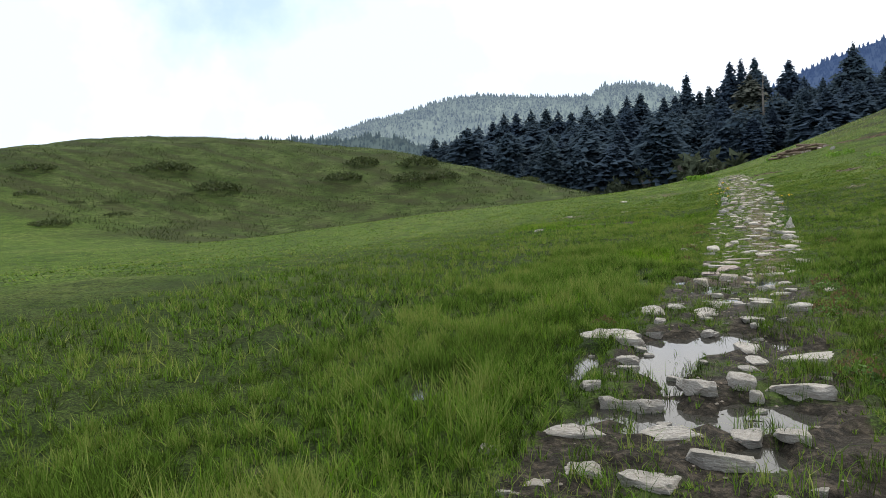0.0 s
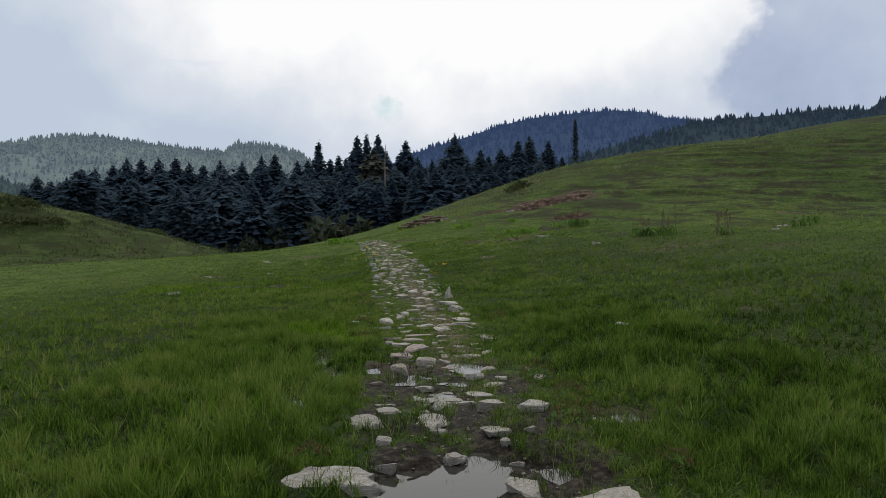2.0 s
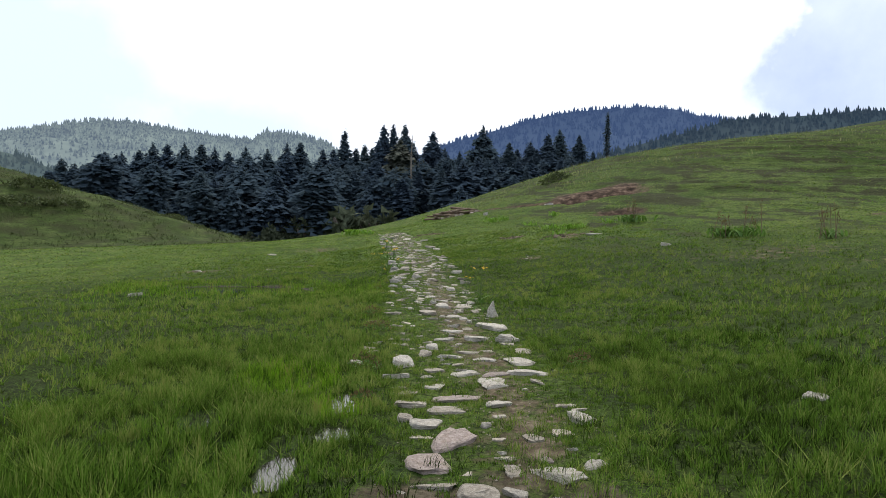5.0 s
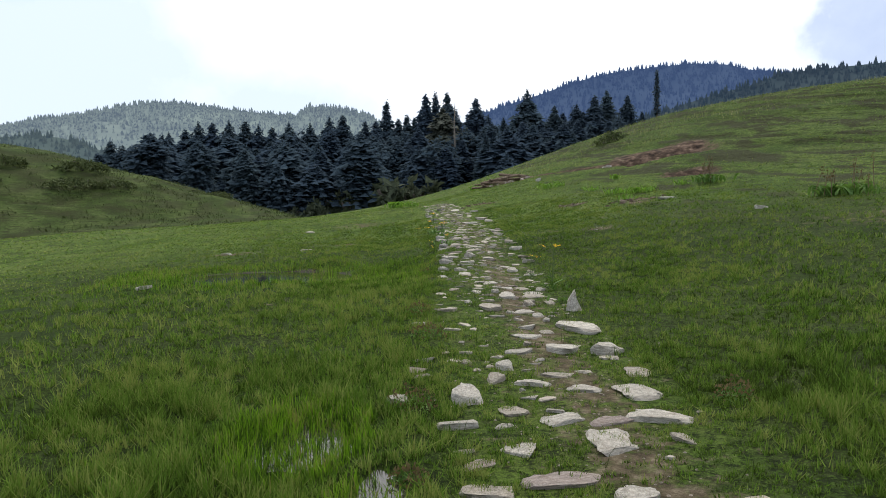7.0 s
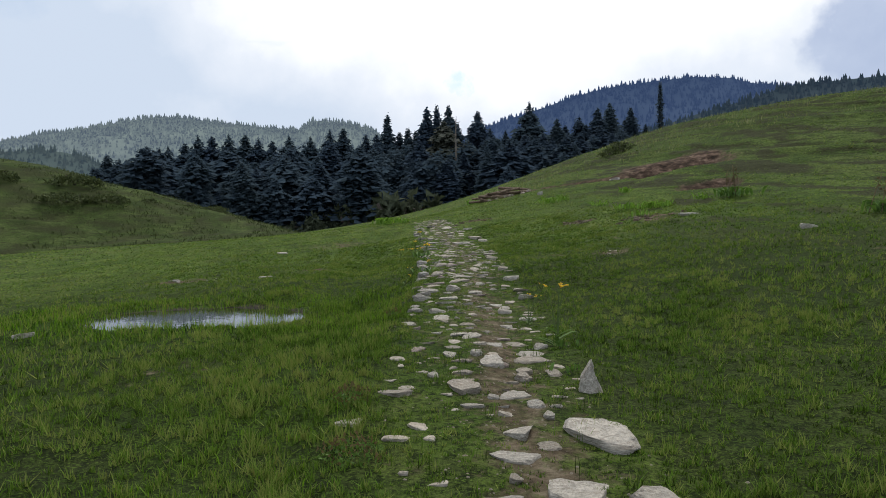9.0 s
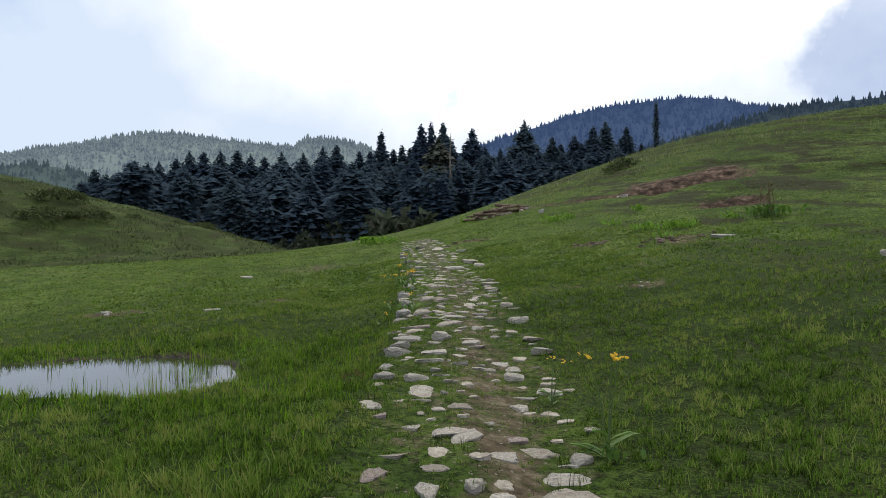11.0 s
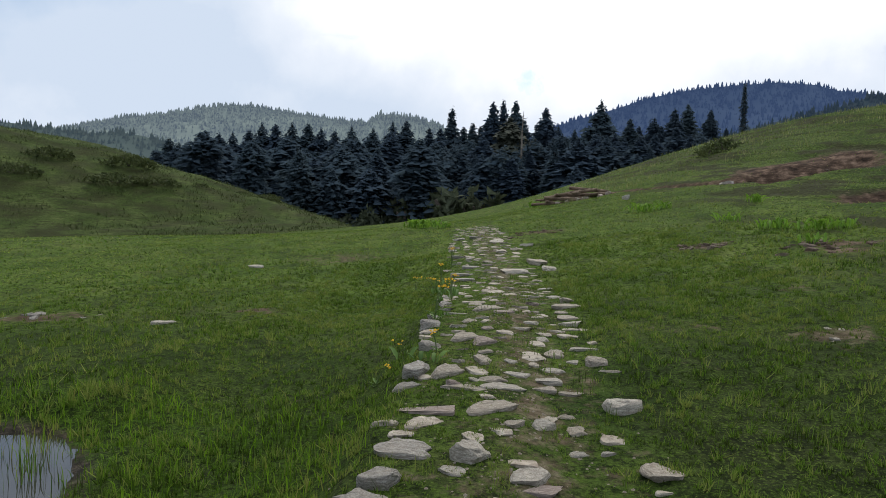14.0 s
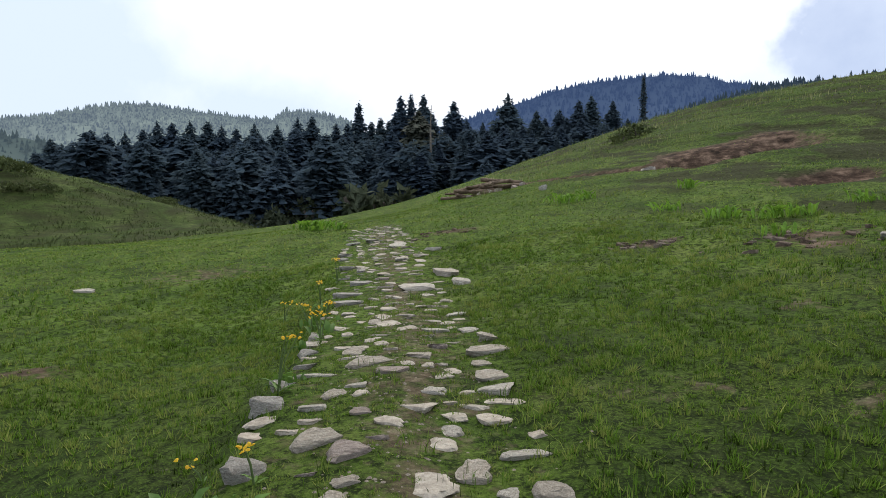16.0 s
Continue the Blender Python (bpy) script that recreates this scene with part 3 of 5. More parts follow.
def tapered(bm, points, radii, sides=7):
    """A tube through points, added to bm."""
    rings = []
    for i, (p, r) in enumerate(zip(points, radii)):
        p = Vector(p)
        way = (Vector(points[min(i + 1, len(points) - 1)]) - Vector(points[max(i - 1, 0)])).normalized()
        q = way.to_track_quat("Z", "Y")
        rings.append([bm.verts.new(p + q @ Vector((r * math.cos(6.2832 * k / sides), r * math.sin(6.2832 * k / sides), 0))) for k in range(sides)])
    for a, b in zip(rings, rings[1:]):
        for k in range(sides):
            bm.faces.new((a[k], a[(k + 1) % sides], b[(k + 1) % sides], b[k]))
    bm.faces.new(reversed(rings[0]))
    bm.faces.new(rings[-1])


def make_tree(seed, mat, slim, bare, levels=30, ragged=0.35, full=2.3):
    tree = tagged(new("conifer_tree"), "tall dark green conifer with drooping boughs on the far slope", "tree", "conifers of the far wood")
    bm = bmesh.new()
    tapered(bm, [(0, 0, -0.06), (0.002, 0, 0.3), (0, 0.003, 0.7), (0, 0, 0.985)], [0.016, 0.012, 0.007, 0.0015], 6)
    part("trunk", bm, bark, tree)
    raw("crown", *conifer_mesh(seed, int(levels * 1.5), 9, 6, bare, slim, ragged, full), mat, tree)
    return tree


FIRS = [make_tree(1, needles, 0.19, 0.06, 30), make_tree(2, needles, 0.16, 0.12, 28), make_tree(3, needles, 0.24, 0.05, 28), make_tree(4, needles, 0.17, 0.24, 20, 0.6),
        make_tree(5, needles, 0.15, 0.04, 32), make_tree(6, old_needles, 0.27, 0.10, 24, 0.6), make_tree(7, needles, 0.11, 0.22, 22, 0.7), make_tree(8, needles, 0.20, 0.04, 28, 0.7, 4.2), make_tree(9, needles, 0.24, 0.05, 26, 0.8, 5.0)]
placed = set()


def plant_tree(kind, x, y, top=None, tall=None, wide=1.0, turn=0.0):
    base = float(height(x, y))
    tall = tall or top - base
    m = Matrix.Translation((x, y, base)) @ Matrix.Rotation(turn, 4, "Z") @ Matrix.Diagonal((tall * wide, tall * wide, tall, 1))
    if kind not in placed:
        placed.add(kind)
        FIRS[kind].matrix_basis = m
        return FIRS[kind]
    tree = copy_thing(FIRS[kind], Matrix.Identity(4))
    tree.matrix_basis = m
    return tree


# the trees that stand out against the sky: kind, place, height of the tip, girth
for kind, x, y, top, wide in (
        (4, -18.8, 230, 34.3, 1.05), (6, -12.4, 232, 30.3, 1.2), (1, -6.2, 230, 36.6, 0.9), (6, -3.2, 231, 37.3, 0.8), (0, 0.6, 229, 37.0, 0.85), (2, 3.6, 233, 31.5, 0.9),
        (0, 9.7, 230, 35.2, 1.05), (1, 18.9, 234, 29.4, 0.8), (2, 26.1, 230, 37.6, 1.0), (0, 35.1, 232, 32.7, 1.1), (3, 41.8, 230, 32.8, 1.2), (1, 47.2, 228, 35.3, 1.1),
        (3, 51.7, 231, 37.3, 1.0), (0, 58.0, 230, 35.5, 1.0), (1, 64.5, 236, 31.0, 1.0), (6, -25.9, 232, 28.4, 1.4), (0, -33.5, 234, 30.9, 1.1), (2, -37.5, 232, 30.0, 1.0),
        (2, -44.5, 236, 29.2, 1.1), (5, -1.0, 221, 31.0, 1.1), (5, 6.0, 220, 25.0, 1.1), (2, 14.0, 236, 30.5, 1.0), (2, 71.0, 240, 30.0, 1.0), (0, 79.0, 245, 30.0, 1.0), (0, 30.5, 235, 31.0, 1.1),
        (2, -52.0, 238, 29.8, 1.1), (0, -57.0, 236, 28.2, 1.2), (2, -62.0, 238, 29.2, 1.1), (0, -67.0, 240, 30.8, 1.2), (2, -73.0, 242, 31.0, 1.1), (0, -79.0, 243, 30.8, 1.2), (2, -84.0, 244, 31.0, 1.1),
        (0, -89.0, 245, 28.8, 1.2), (2, -95.0, 246, 27.8, 1.1), (0, -101.0, 248, 27.0, 1.2), (2, -106.0, 250, 25.0, 1.2),
        (0, -23.0, 236, 29.0, 1.1), (2, 22.0, 238, 29.5, 1.0), (0, 38.5, 236, 31.0, 1.2), (2, 55.0, 236, 31.5, 1.1), (0, -10.0, 236, 30.0, 1.1), (0, -15.5, 235, 29.5, 1.1)):
    plant_tree(kind, x, y, top=top - (0.8 if x < -40 else 0), wide=wide, turn=x * 1.7)


def skyline(x, y):
    """How high the tree tops reach at x, y."""
    at = np.interp(x * 222 / (y - 8), (-170, -140, -122, -113, -106, -101, -92, -83, -74, -66, -59, -52, -45, -34, -30, -20, 0, 20, 45, 70, 110), (6, 9, 14, 20.5, 23.3, 24.6, 26, 28.6, 29.4, 28.8, 26.4, 28.4, 28.2, 29.6, 26.4, 27.5, 27.5, 28, 30, 29, 30))
    return 2 + (at - 2) * (y - 8) / 222


rng = np.random.default_rng(21)
for row in range(7):
    for i in range(34):
        y = 152 + row * 13 + rng.normal() * 4
        x = -135 + i * 6.2 + rng.normal() * 2.4 + 2 * (row % 2)
        if x > 75 or (row < 2 and x > -10 and rng.random() < 0.75) or (row < 1 and rng.random() < 0.4):
            continue
        tall = min(rng.uniform(11, 23), float(skyline(x, y) - height(x, y)) - rng.uniform(-0.5, 6))
        if tall > 6:
            plant_tree(int(rng.choice((0, 7, 2, 8, 7, 8, 3) if x < -18 else (0, 1, 2, 2, 4, 7, 3))), x, y, tall=tall, wide=rng.uniform(1.0, 1.6), turn=rng.random() * 6)

def snag(name, x, y, tall, r, label, stubs):
    ob = tagged(new(name), label, "dead tree")
    bm = bmesh.new()
    tapered(bm, [(0, 0, -0.5), (0.15, 0, tall * 0.4), (0.05, 0, tall * 0.75), (0.3, 0, tall)], [r, r * 0.75, r * 0.5, r * 0.12])
    part("trunk", bm, dead_wood, ob)
    lot = random.Random(int(tall))
    for k in range(stubs):
        z, a = tall * lot.uniform(0.3, 0.95), lot.random() * 6.28
        bm = bmesh.new()
        long = lot.uniform(0.6, 2.0)
        tapered(bm, [(0.1, 0, z), (long * 0.6 * math.cos(a), long * 0.6 * math.sin(a), z + 0.1), (long * math.cos(a), long * math.sin(a), z + 0.4)], [r * 0.3, r * 0.2, 0.02], 5)
        part("branch", bm, dead_wood, ob)
    ob.location = (x, y, float(height(x, y)))
    return ob


snag("dead_tree", 2.3, 205, 24, 0.42, "bare grey dead trunk at the foot of the wood", 12)
pole = snag("dead_tree", 67.7, 231, 25.6, 0.5, "slim broken dead tree standing on the ridge", 5)
raw("crown", *conifer_mesh(31, 36, 6, 4, 0.42, 0.024, 0.7), needles, pole).scale = (26, 26, 25.4)

# the joined rest of the wood
rng = np.random.default_rng(5)
kinds = [conifer_mesh(40 + k, 16, 7, 4, 0.06, 0.22, 0.6, 2.3 + k) for k in range(4)]


def forest(name, spots, mat, label, kinds=kinds, kind="stuff"):
    """Many small firs joined into one object. spots: rows of x, y, z, height, girth."""
    co, faces, n = [], [], 0
    for k, (x, y, z, tall, wide) in enumerate(spots):
        c, f = kinds[k % len(kinds)]
        a = k * 2.4
        r = np.array([[np.cos(a), -np.sin(a), 0], [np.sin(a), np.cos(a), 0], [0, 0, 1]])
        co.append(c @ r.T * (tall * wide, tall * wide, tall) + (x, y, z))
        faces.append(np.array(f) + n)
        n += len(c)
    return tagged(raw(name, np.vstack(co), np.vstack(faces), mat), label, "forest", kind=kind)


spots = []
while len(spots) < 320:
    x, y = rng.uniform(-165, 110), rng.uniform(160, 330)
    g = float(height(x, y))
    tall = min(rng.uniform(12, 21), float(skyline(x, y)) - g - rng.uniform(0.0, 3.5))
    if tall > 5:
        spots.append((x, y, g, tall, rng.uniform(1.0, 1.35)))
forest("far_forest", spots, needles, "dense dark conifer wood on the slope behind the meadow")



def far_fir(seed):
    """A fir for the mountain sides: three ragged skirts."""
    lot = np.random.default_rng(seed)
    co, faces = [], []
    for low, high, r in ((0.0, 0.55, 0.24), (0.28, 0.8, 0.18), (0.58, 1.0, 0.11)):
        n = len(co)
        for s in range(6):
            q = r * lot.uniform(0.7, 1.2)
            co.append((q * math.cos(s * 1.047), q * math.sin(s * 1.047), low + lot.uniform(-0.03, 0.06)))
        co.append((0, 0, high))
        faces += [(n + s, n + (s + 1) % 6, n + 6) for s in range(6)]
    return np.array(co), faces


tiny = [far_fir(60 + k) for k in range(5)]


def mountain(name, crest, y, deep, mat, label, trees, size, seed, right=0.0):
    """A wooded ridge: its crest as (x, z) pairs, falling towards the valley."""
    cx, cz = np.array(crest).T

    def z(gx, gy):
        top = np.interp(gx, cx, cz)
        t = (y - gy) / deep
        fall = np.where(t > 0, 1 - 0.85 * np.clip(t, 0, 1) ** 0.85, 1 + 0.5 * np.clip(t, -1, 0))
        return top * fall + 0.10 * top * (lattice(gx / 60, gy / 60, seed) - 0.5) * np.clip(t * 3, 0, 1)
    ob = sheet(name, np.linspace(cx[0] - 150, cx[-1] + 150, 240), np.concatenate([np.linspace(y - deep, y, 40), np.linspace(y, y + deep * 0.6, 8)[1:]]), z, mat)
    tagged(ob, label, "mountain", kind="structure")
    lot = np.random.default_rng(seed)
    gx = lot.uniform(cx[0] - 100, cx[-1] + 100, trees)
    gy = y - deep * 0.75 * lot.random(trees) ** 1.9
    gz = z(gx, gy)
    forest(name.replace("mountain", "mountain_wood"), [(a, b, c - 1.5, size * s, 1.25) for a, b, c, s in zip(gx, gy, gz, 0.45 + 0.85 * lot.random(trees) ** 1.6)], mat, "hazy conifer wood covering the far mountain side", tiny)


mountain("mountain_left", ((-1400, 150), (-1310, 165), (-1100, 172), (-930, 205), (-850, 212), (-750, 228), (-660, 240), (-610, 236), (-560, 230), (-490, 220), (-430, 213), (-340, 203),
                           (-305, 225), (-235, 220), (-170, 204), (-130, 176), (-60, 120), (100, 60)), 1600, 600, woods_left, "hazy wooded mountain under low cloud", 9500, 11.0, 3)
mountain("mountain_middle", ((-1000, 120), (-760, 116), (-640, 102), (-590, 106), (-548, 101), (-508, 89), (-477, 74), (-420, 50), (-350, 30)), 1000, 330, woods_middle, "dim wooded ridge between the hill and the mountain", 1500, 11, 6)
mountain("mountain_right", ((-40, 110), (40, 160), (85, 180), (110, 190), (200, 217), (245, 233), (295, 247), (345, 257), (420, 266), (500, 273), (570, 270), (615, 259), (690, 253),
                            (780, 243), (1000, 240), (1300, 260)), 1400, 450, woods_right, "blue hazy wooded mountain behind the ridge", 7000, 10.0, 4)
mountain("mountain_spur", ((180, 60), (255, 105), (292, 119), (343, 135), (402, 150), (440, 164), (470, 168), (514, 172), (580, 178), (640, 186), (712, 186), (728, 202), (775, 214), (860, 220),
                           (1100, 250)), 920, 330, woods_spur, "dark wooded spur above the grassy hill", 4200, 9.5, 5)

# ---- the stone path ----


def stone_mesh(seed, angular, flat=True):
    """A field stone: a worn lump with an uneven outline and a few broken faces; a flat one has a low, dished top."""
    lot = random.Random(seed)
    bm = bmesh.new()
    bmesh.ops.create_icosphere(bm, subdivisions=3, radius=1)
    cuts = [(Vector((lot.gauss(0, 1), lot.gauss(0, 1), lot.gauss(0, 0.3))).normalized(), lot.uniform(0.55, 0.82)) for _ in range(angular)]
    cuts += [(Vector((lot.gauss(0, 0.16), lot.gauss(0, 0.16), 1)).normalized(), lot.uniform(0.42, 0.6) if flat else lot.uniform(0.6, 0.8)) for _ in range(1 if flat else 2)]
    off = Vector((seed * 3.1, seed * 1.7, seed * 0.9))
    for v in bm.verts:
        p = v.co.copy()
        q = Vector([math.copysign(abs(c) ** 0.7, c) for c in p])
        q *= 1 + 0.46 * noise.noise(q * 0.9 + off) + 0.24 * noise.noise(q * 2.3 + off)
        for way, d in cuts:
            over = q.dot(way) - d
            if over > 0:
                q -= way * over * 0.9
        q += q.normalized() * (0.10 * noise.noise(q * 3.6 + off) + 0.05 * noise.noise(q * 9 + off))
        v.co = q
    top = max(v.co.z for v in bm.verts)
    seen = [v.co for v in bm.verts if v.co.z > 0.02]
    (x0, x1), (y0, y1) = ((min(c[k] for c in seen), max(c[k] for c in seen)) for k in (0, 1))
    for v in bm.verts:
        v.co.x, v.co.y, v.co.z = (v.co.x - (x0 + x1) / 2) / (x1 - x0), (v.co.y - (y0 + y1) / 2) / (y1 - y0), v.co.z / top
    me = bpy.data.meshes.new("stone")
    bmesh.ops.delete(bm, geom=[v for v in bm.verts if v.co.z < -0.75], context="VERTS")
    bm.to_mesh(me)
    bm.free()
    me.polygons.foreach_set("use_smooth", np.ones(len(me.polygons), bool))
    me.set_sharp_from_angle(angle=radians(40))
    return me


def dressed(mesh, mat):
    me = mesh.copy()
    me.materials.append(mat)
    return me


# twelve flat shapes, then eight lumps
rough_stones = [stone_mesh(s, 2 + s % 4) for s in range(12)] + [stone_mesh(40 + s, 4 + s % 3, False) for s in range(8)]
PALE, GREY, WET, PINK, EARTHY, TAN = ([dressed(m, mat) for m in rough_stones] for mat in (stone_pale, stone_grey, stone_wet, stone_pink, red_earth, stone_tan))

# small gravel and clods trodden into the path carry the stones
rng = np.random.default_rng(9)
pebbles = [np.array([(1, 0, 0), (0.2, 0.9, 0.1), (-0.9, 0.3, 0), (-0.4, -0.8, 0), (0.5, -0.7, 0.1), (0.05, 0.1, 0.75)]), np.array([(0.9, 0.2, 0), (0, 1, 0), (-1, 0.1, 0), (-0.2, -0.9, 0), (0.7, -0.6, 0), (-0.1, -0.1, 0.6)])]
fan = np.array([(0, 1, 5), (1, 2, 5), (2, 3, 5), (3, 4, 5), (4, 0, 5)])
gy = 2.2 + 37.8 * rng.random(4200) ** 0.8
gx = path_middle(gy) + path_half(gy) * rng.normal(0, 0.42, 4200)
gs = rng.uniform(0.005, 0.018, 4200)
gz = height(gx, gy)
co = np.vstack([(pebbles[k % 2] * gs[k]) @ np.array([[np.cos(k), np.sin(k), 0], [-np.sin(k), np.cos(k), 0], [0, 0, 0.8]]) + (gx[k], gy[k], gz[k] - 0.002) for k in range(4200)])
stone_path = raw("stone_path", co, np.vstack([fan + 6 * k for k in range(4200)]), gravel_earth)
tagged(stone_path, "uneven footpath of pale field stones set in earth and grass", "path", kind="structure")
count = [0]


def lay(x, y, w, d, h):
    """A stone of the path: its middle, its width and depth as seen, and how far it stands out of the ground."""
    k = count[0]
    count[0] += 1
    lot = random.Random(k)
    kinds_ = WET if y < 8.6 else (GREY if x < -0.75 and y > 20 else (PINK if lot.random() < 0.12 else (TAN if lot.random() < (0.3 if y < 22 else 0.5) else PALE)))
    ob = new("stone", kinds_[lot.randrange(12) if h < 0.36 * w else 12 + lot.randrange(8)])
    ob.parent = stone_path
    base = max(float(height(x, y)), PUDDLE_Z + 0.004)
    ob.matrix_basis = pose(x, y, base - 0.012, lot.gauss(0, 2.5), lot.gauss(0, 2.5), lot.gauss(0, 10)) @ Matrix.Diagonal((w * 1.04, d * 1.16, h * 0.72 + 0.014, 1))
    return ob


def lay_stones(rows):
    for row in rows:
        lay(*row)


lay_stones([
    (-1.06, 2.84, 0.10, 0.05, 0.025),
    (-0.48, 3.13, 0.28, 0.14, 0.050),
    (-0.80, 3.19, 0.17, 0.13, 0.052),
    (-1.33, 3.33, 0.11, 0.08, 0.056),
    (-0.18, 3.51, 0.30, 0.15, 0.080),
    (-0.95, 3.71, 0.32, 0.14, 0.034),
    (-0.47, 3.82, 0.35, 0.18, 0.081),
    (-0.06, 3.94, 0.18, 0.16, 0.025),
    (0.15, 3.95, 0.16, 0.15, 0.025),
    (-0.71, 4.39, 0.31, 0.16, 0.089),
    (-0.89, 4.40, 0.15, 0.11, 0.068),
    (-1.05, 4.54, 0.14, 0.10, 0.070),
    (-0.38, 4.66, 0.26, 0.18, 0.078),
    (-0.03, 4.69, 0.08, 0.08, 0.044),
    (0.25, 4.80, 0.37, 0.21, 0.105),
    (-0.12, 4.84, 0.17, 0.13, 0.092),
    (-0.91, 5.20, 0.16, 0.07, 0.018),
    (-0.08, 5.29, 0.14, 0.06, 0.020),
    (-0.39, 5.45, 0.08, 0.06, 0.037),
])
lay_stones([
    (-0.02, 5.50, 0.15, 0.19, 0.029),
    (0.33, 5.69, 0.37, 0.32, 0.048),
    (-0.10, 5.91, 0.20, 0.26, 0.038),
    (-0.92, 5.93, 0.11, 0.08, 0.055),
    (-1.20, 6.12, 0.54, 0.24, 0.095),
    (-0.88, 6.45, 0.18, 0.09, 0.052),
    (-0.41, 6.62, 0.17, 0.13, 0.075),
    (-0.88, 6.92, 0.11, 0.10, 0.059),
    (-0.06, 7.05, 0.22, 0.20, 0.028),
    (-0.50, 7.18, 0.19, 0.11, 0.025),
    (-1.01, 7.35, 0.24, 0.18, 0.083),
    (-0.51, 7.37, 0.22, 0.28, 0.029),
    (-0.54, 7.75, 0.10, 0.13, 0.030),
    (0.40, 7.77, 0.27, 0.21, 0.115),
    (0.04, 7.80, 0.23, 0.18, 0.129),
    (-0.83, 7.86, 0.20, 0.10, 0.037),
    (-0.36, 7.92, 0.16, 0.12, 0.071),
    (-0.50, 8.03, 0.08, 0.06, 0.026),
    (-0.16, 8.13, 0.22, 0.15, 0.029),
])
lay_stones([
    (-0.86, 8.13, 0.19, 0.11, 0.025),
    (-0.27, 8.23, 0.22, 0.17, 0.029),
    (-0.48, 8.27, 0.21, 0.21, 0.027),
    (-0.84, 8.43, 0.14, 0.06, 0.024),
    (0.03, 8.43, 0.26, 0.17, 0.034),
    (-0.82, 8.62, 0.12, 0.06, 0.025),
    (-0.26, 8.65, 0.18, 0.14, 0.025),
    (-0.46, 8.73, 0.17, 0.12, 0.025),
    (0.24, 8.78, 0.22, 0.12, 0.029),
    (0.09, 9.17, 0.22, 0.16, 0.067),
    (-0.68, 9.60, 0.17, 0.18, 0.092),
    (-0.14, 9.76, 0.22, 0.22, 0.029),
    (-0.35, 9.98, 0.23, 0.17, 0.115),
    (-0.13, 10.07, 0.16, 0.09, 0.025),
    (-0.58, 10.22, 0.28, 0.13, 0.031),
    (0.18, 10.35, 0.31, 0.26, 0.040),
    (-0.08, 10.43, 0.12, 0.15, 0.025),
    (-0.61, 10.61, 0.25, 0.33, 0.047),
    (-0.10, 10.78, 0.07, 0.07, 0.025),
])
lay_stones([
    (-0.39, 11.04, 0.30, 0.39, 0.071),
    (0.17, 11.06, 0.14, 0.16, 0.025),
    (-0.13, 11.40, 0.08, 0.08, 0.042),
    (0.62, 11.45, 0.18, 0.23, 0.058),
    (-0.57, 11.51, 0.27, 0.22, 0.035),
    (-0.74, 11.69, 0.12, 0.11, 0.068),
    (-0.40, 11.88, 0.31, 0.14, 0.040),
    (0.07, 12.05, 0.23, 0.25, 0.030),
    (-0.68, 12.16, 0.27, 0.20, 0.035),
    (-0.28, 12.25, 0.41, 0.19, 0.043),
    (-0.70, 12.52, 0.19, 0.14, 0.025),
    (-0.46, 12.69, 0.21, 0.22, 0.027),
    (0.54, 12.72, 0.12, 0.15, 0.034),
    (-0.79, 12.73, 0.13, 0.07, 0.025),
    (0.11, 12.75, 0.28, 0.36, 0.037),
    (0.20, 13.08, 0.28, 0.13, 0.033),
    (-0.50, 13.12, 0.14, 0.06, 0.018),
    (0.53, 13.14, 0.37, 0.30, 0.048),
    (-0.12, 13.18, 0.29, 0.17, 0.038),
])
lay_stones([
    (-0.82, 13.18, 0.26, 0.13, 0.063),
    (-0.13, 13.38, 0.12, 0.07, 0.025),
    (-0.42, 13.42, 0.21, 0.20, 0.027),
    (-1.25, 13.67, 0.18, 0.16, 0.099),
    (-0.27, 13.70, 0.13, 0.09, 0.025),
    (0.54, 13.72, 0.31, 0.30, 0.040),
    (-0.75, 13.81, 0.22, 0.33, 0.120),
    (0.17, 13.85, 0.23, 0.20, 0.030),
    (-0.30, 13.89, 0.05, 0.04, 0.028),
    (-0.19, 14.05, 0.25, 0.19, 0.033),
    (-0.48, 14.16, 0.14, 0.17, 0.077),
    (0.68, 14.18, 0.23, 0.17, 0.030),
    (0.02, 14.21, 0.27, 0.12, 0.027),
    (-1.08, 14.29, 0.15, 0.07, 0.024),
    (-0.19, 14.40, 0.12, 0.05, 0.021),
    (-1.16, 14.48, 0.20, 0.11, 0.025),
    (-0.38, 14.55, 0.14, 0.20, 0.079),
    (-0.05, 14.67, 0.10, 0.05, 0.025),
    (-0.71, 14.69, 0.09, 0.08, 0.025),
])
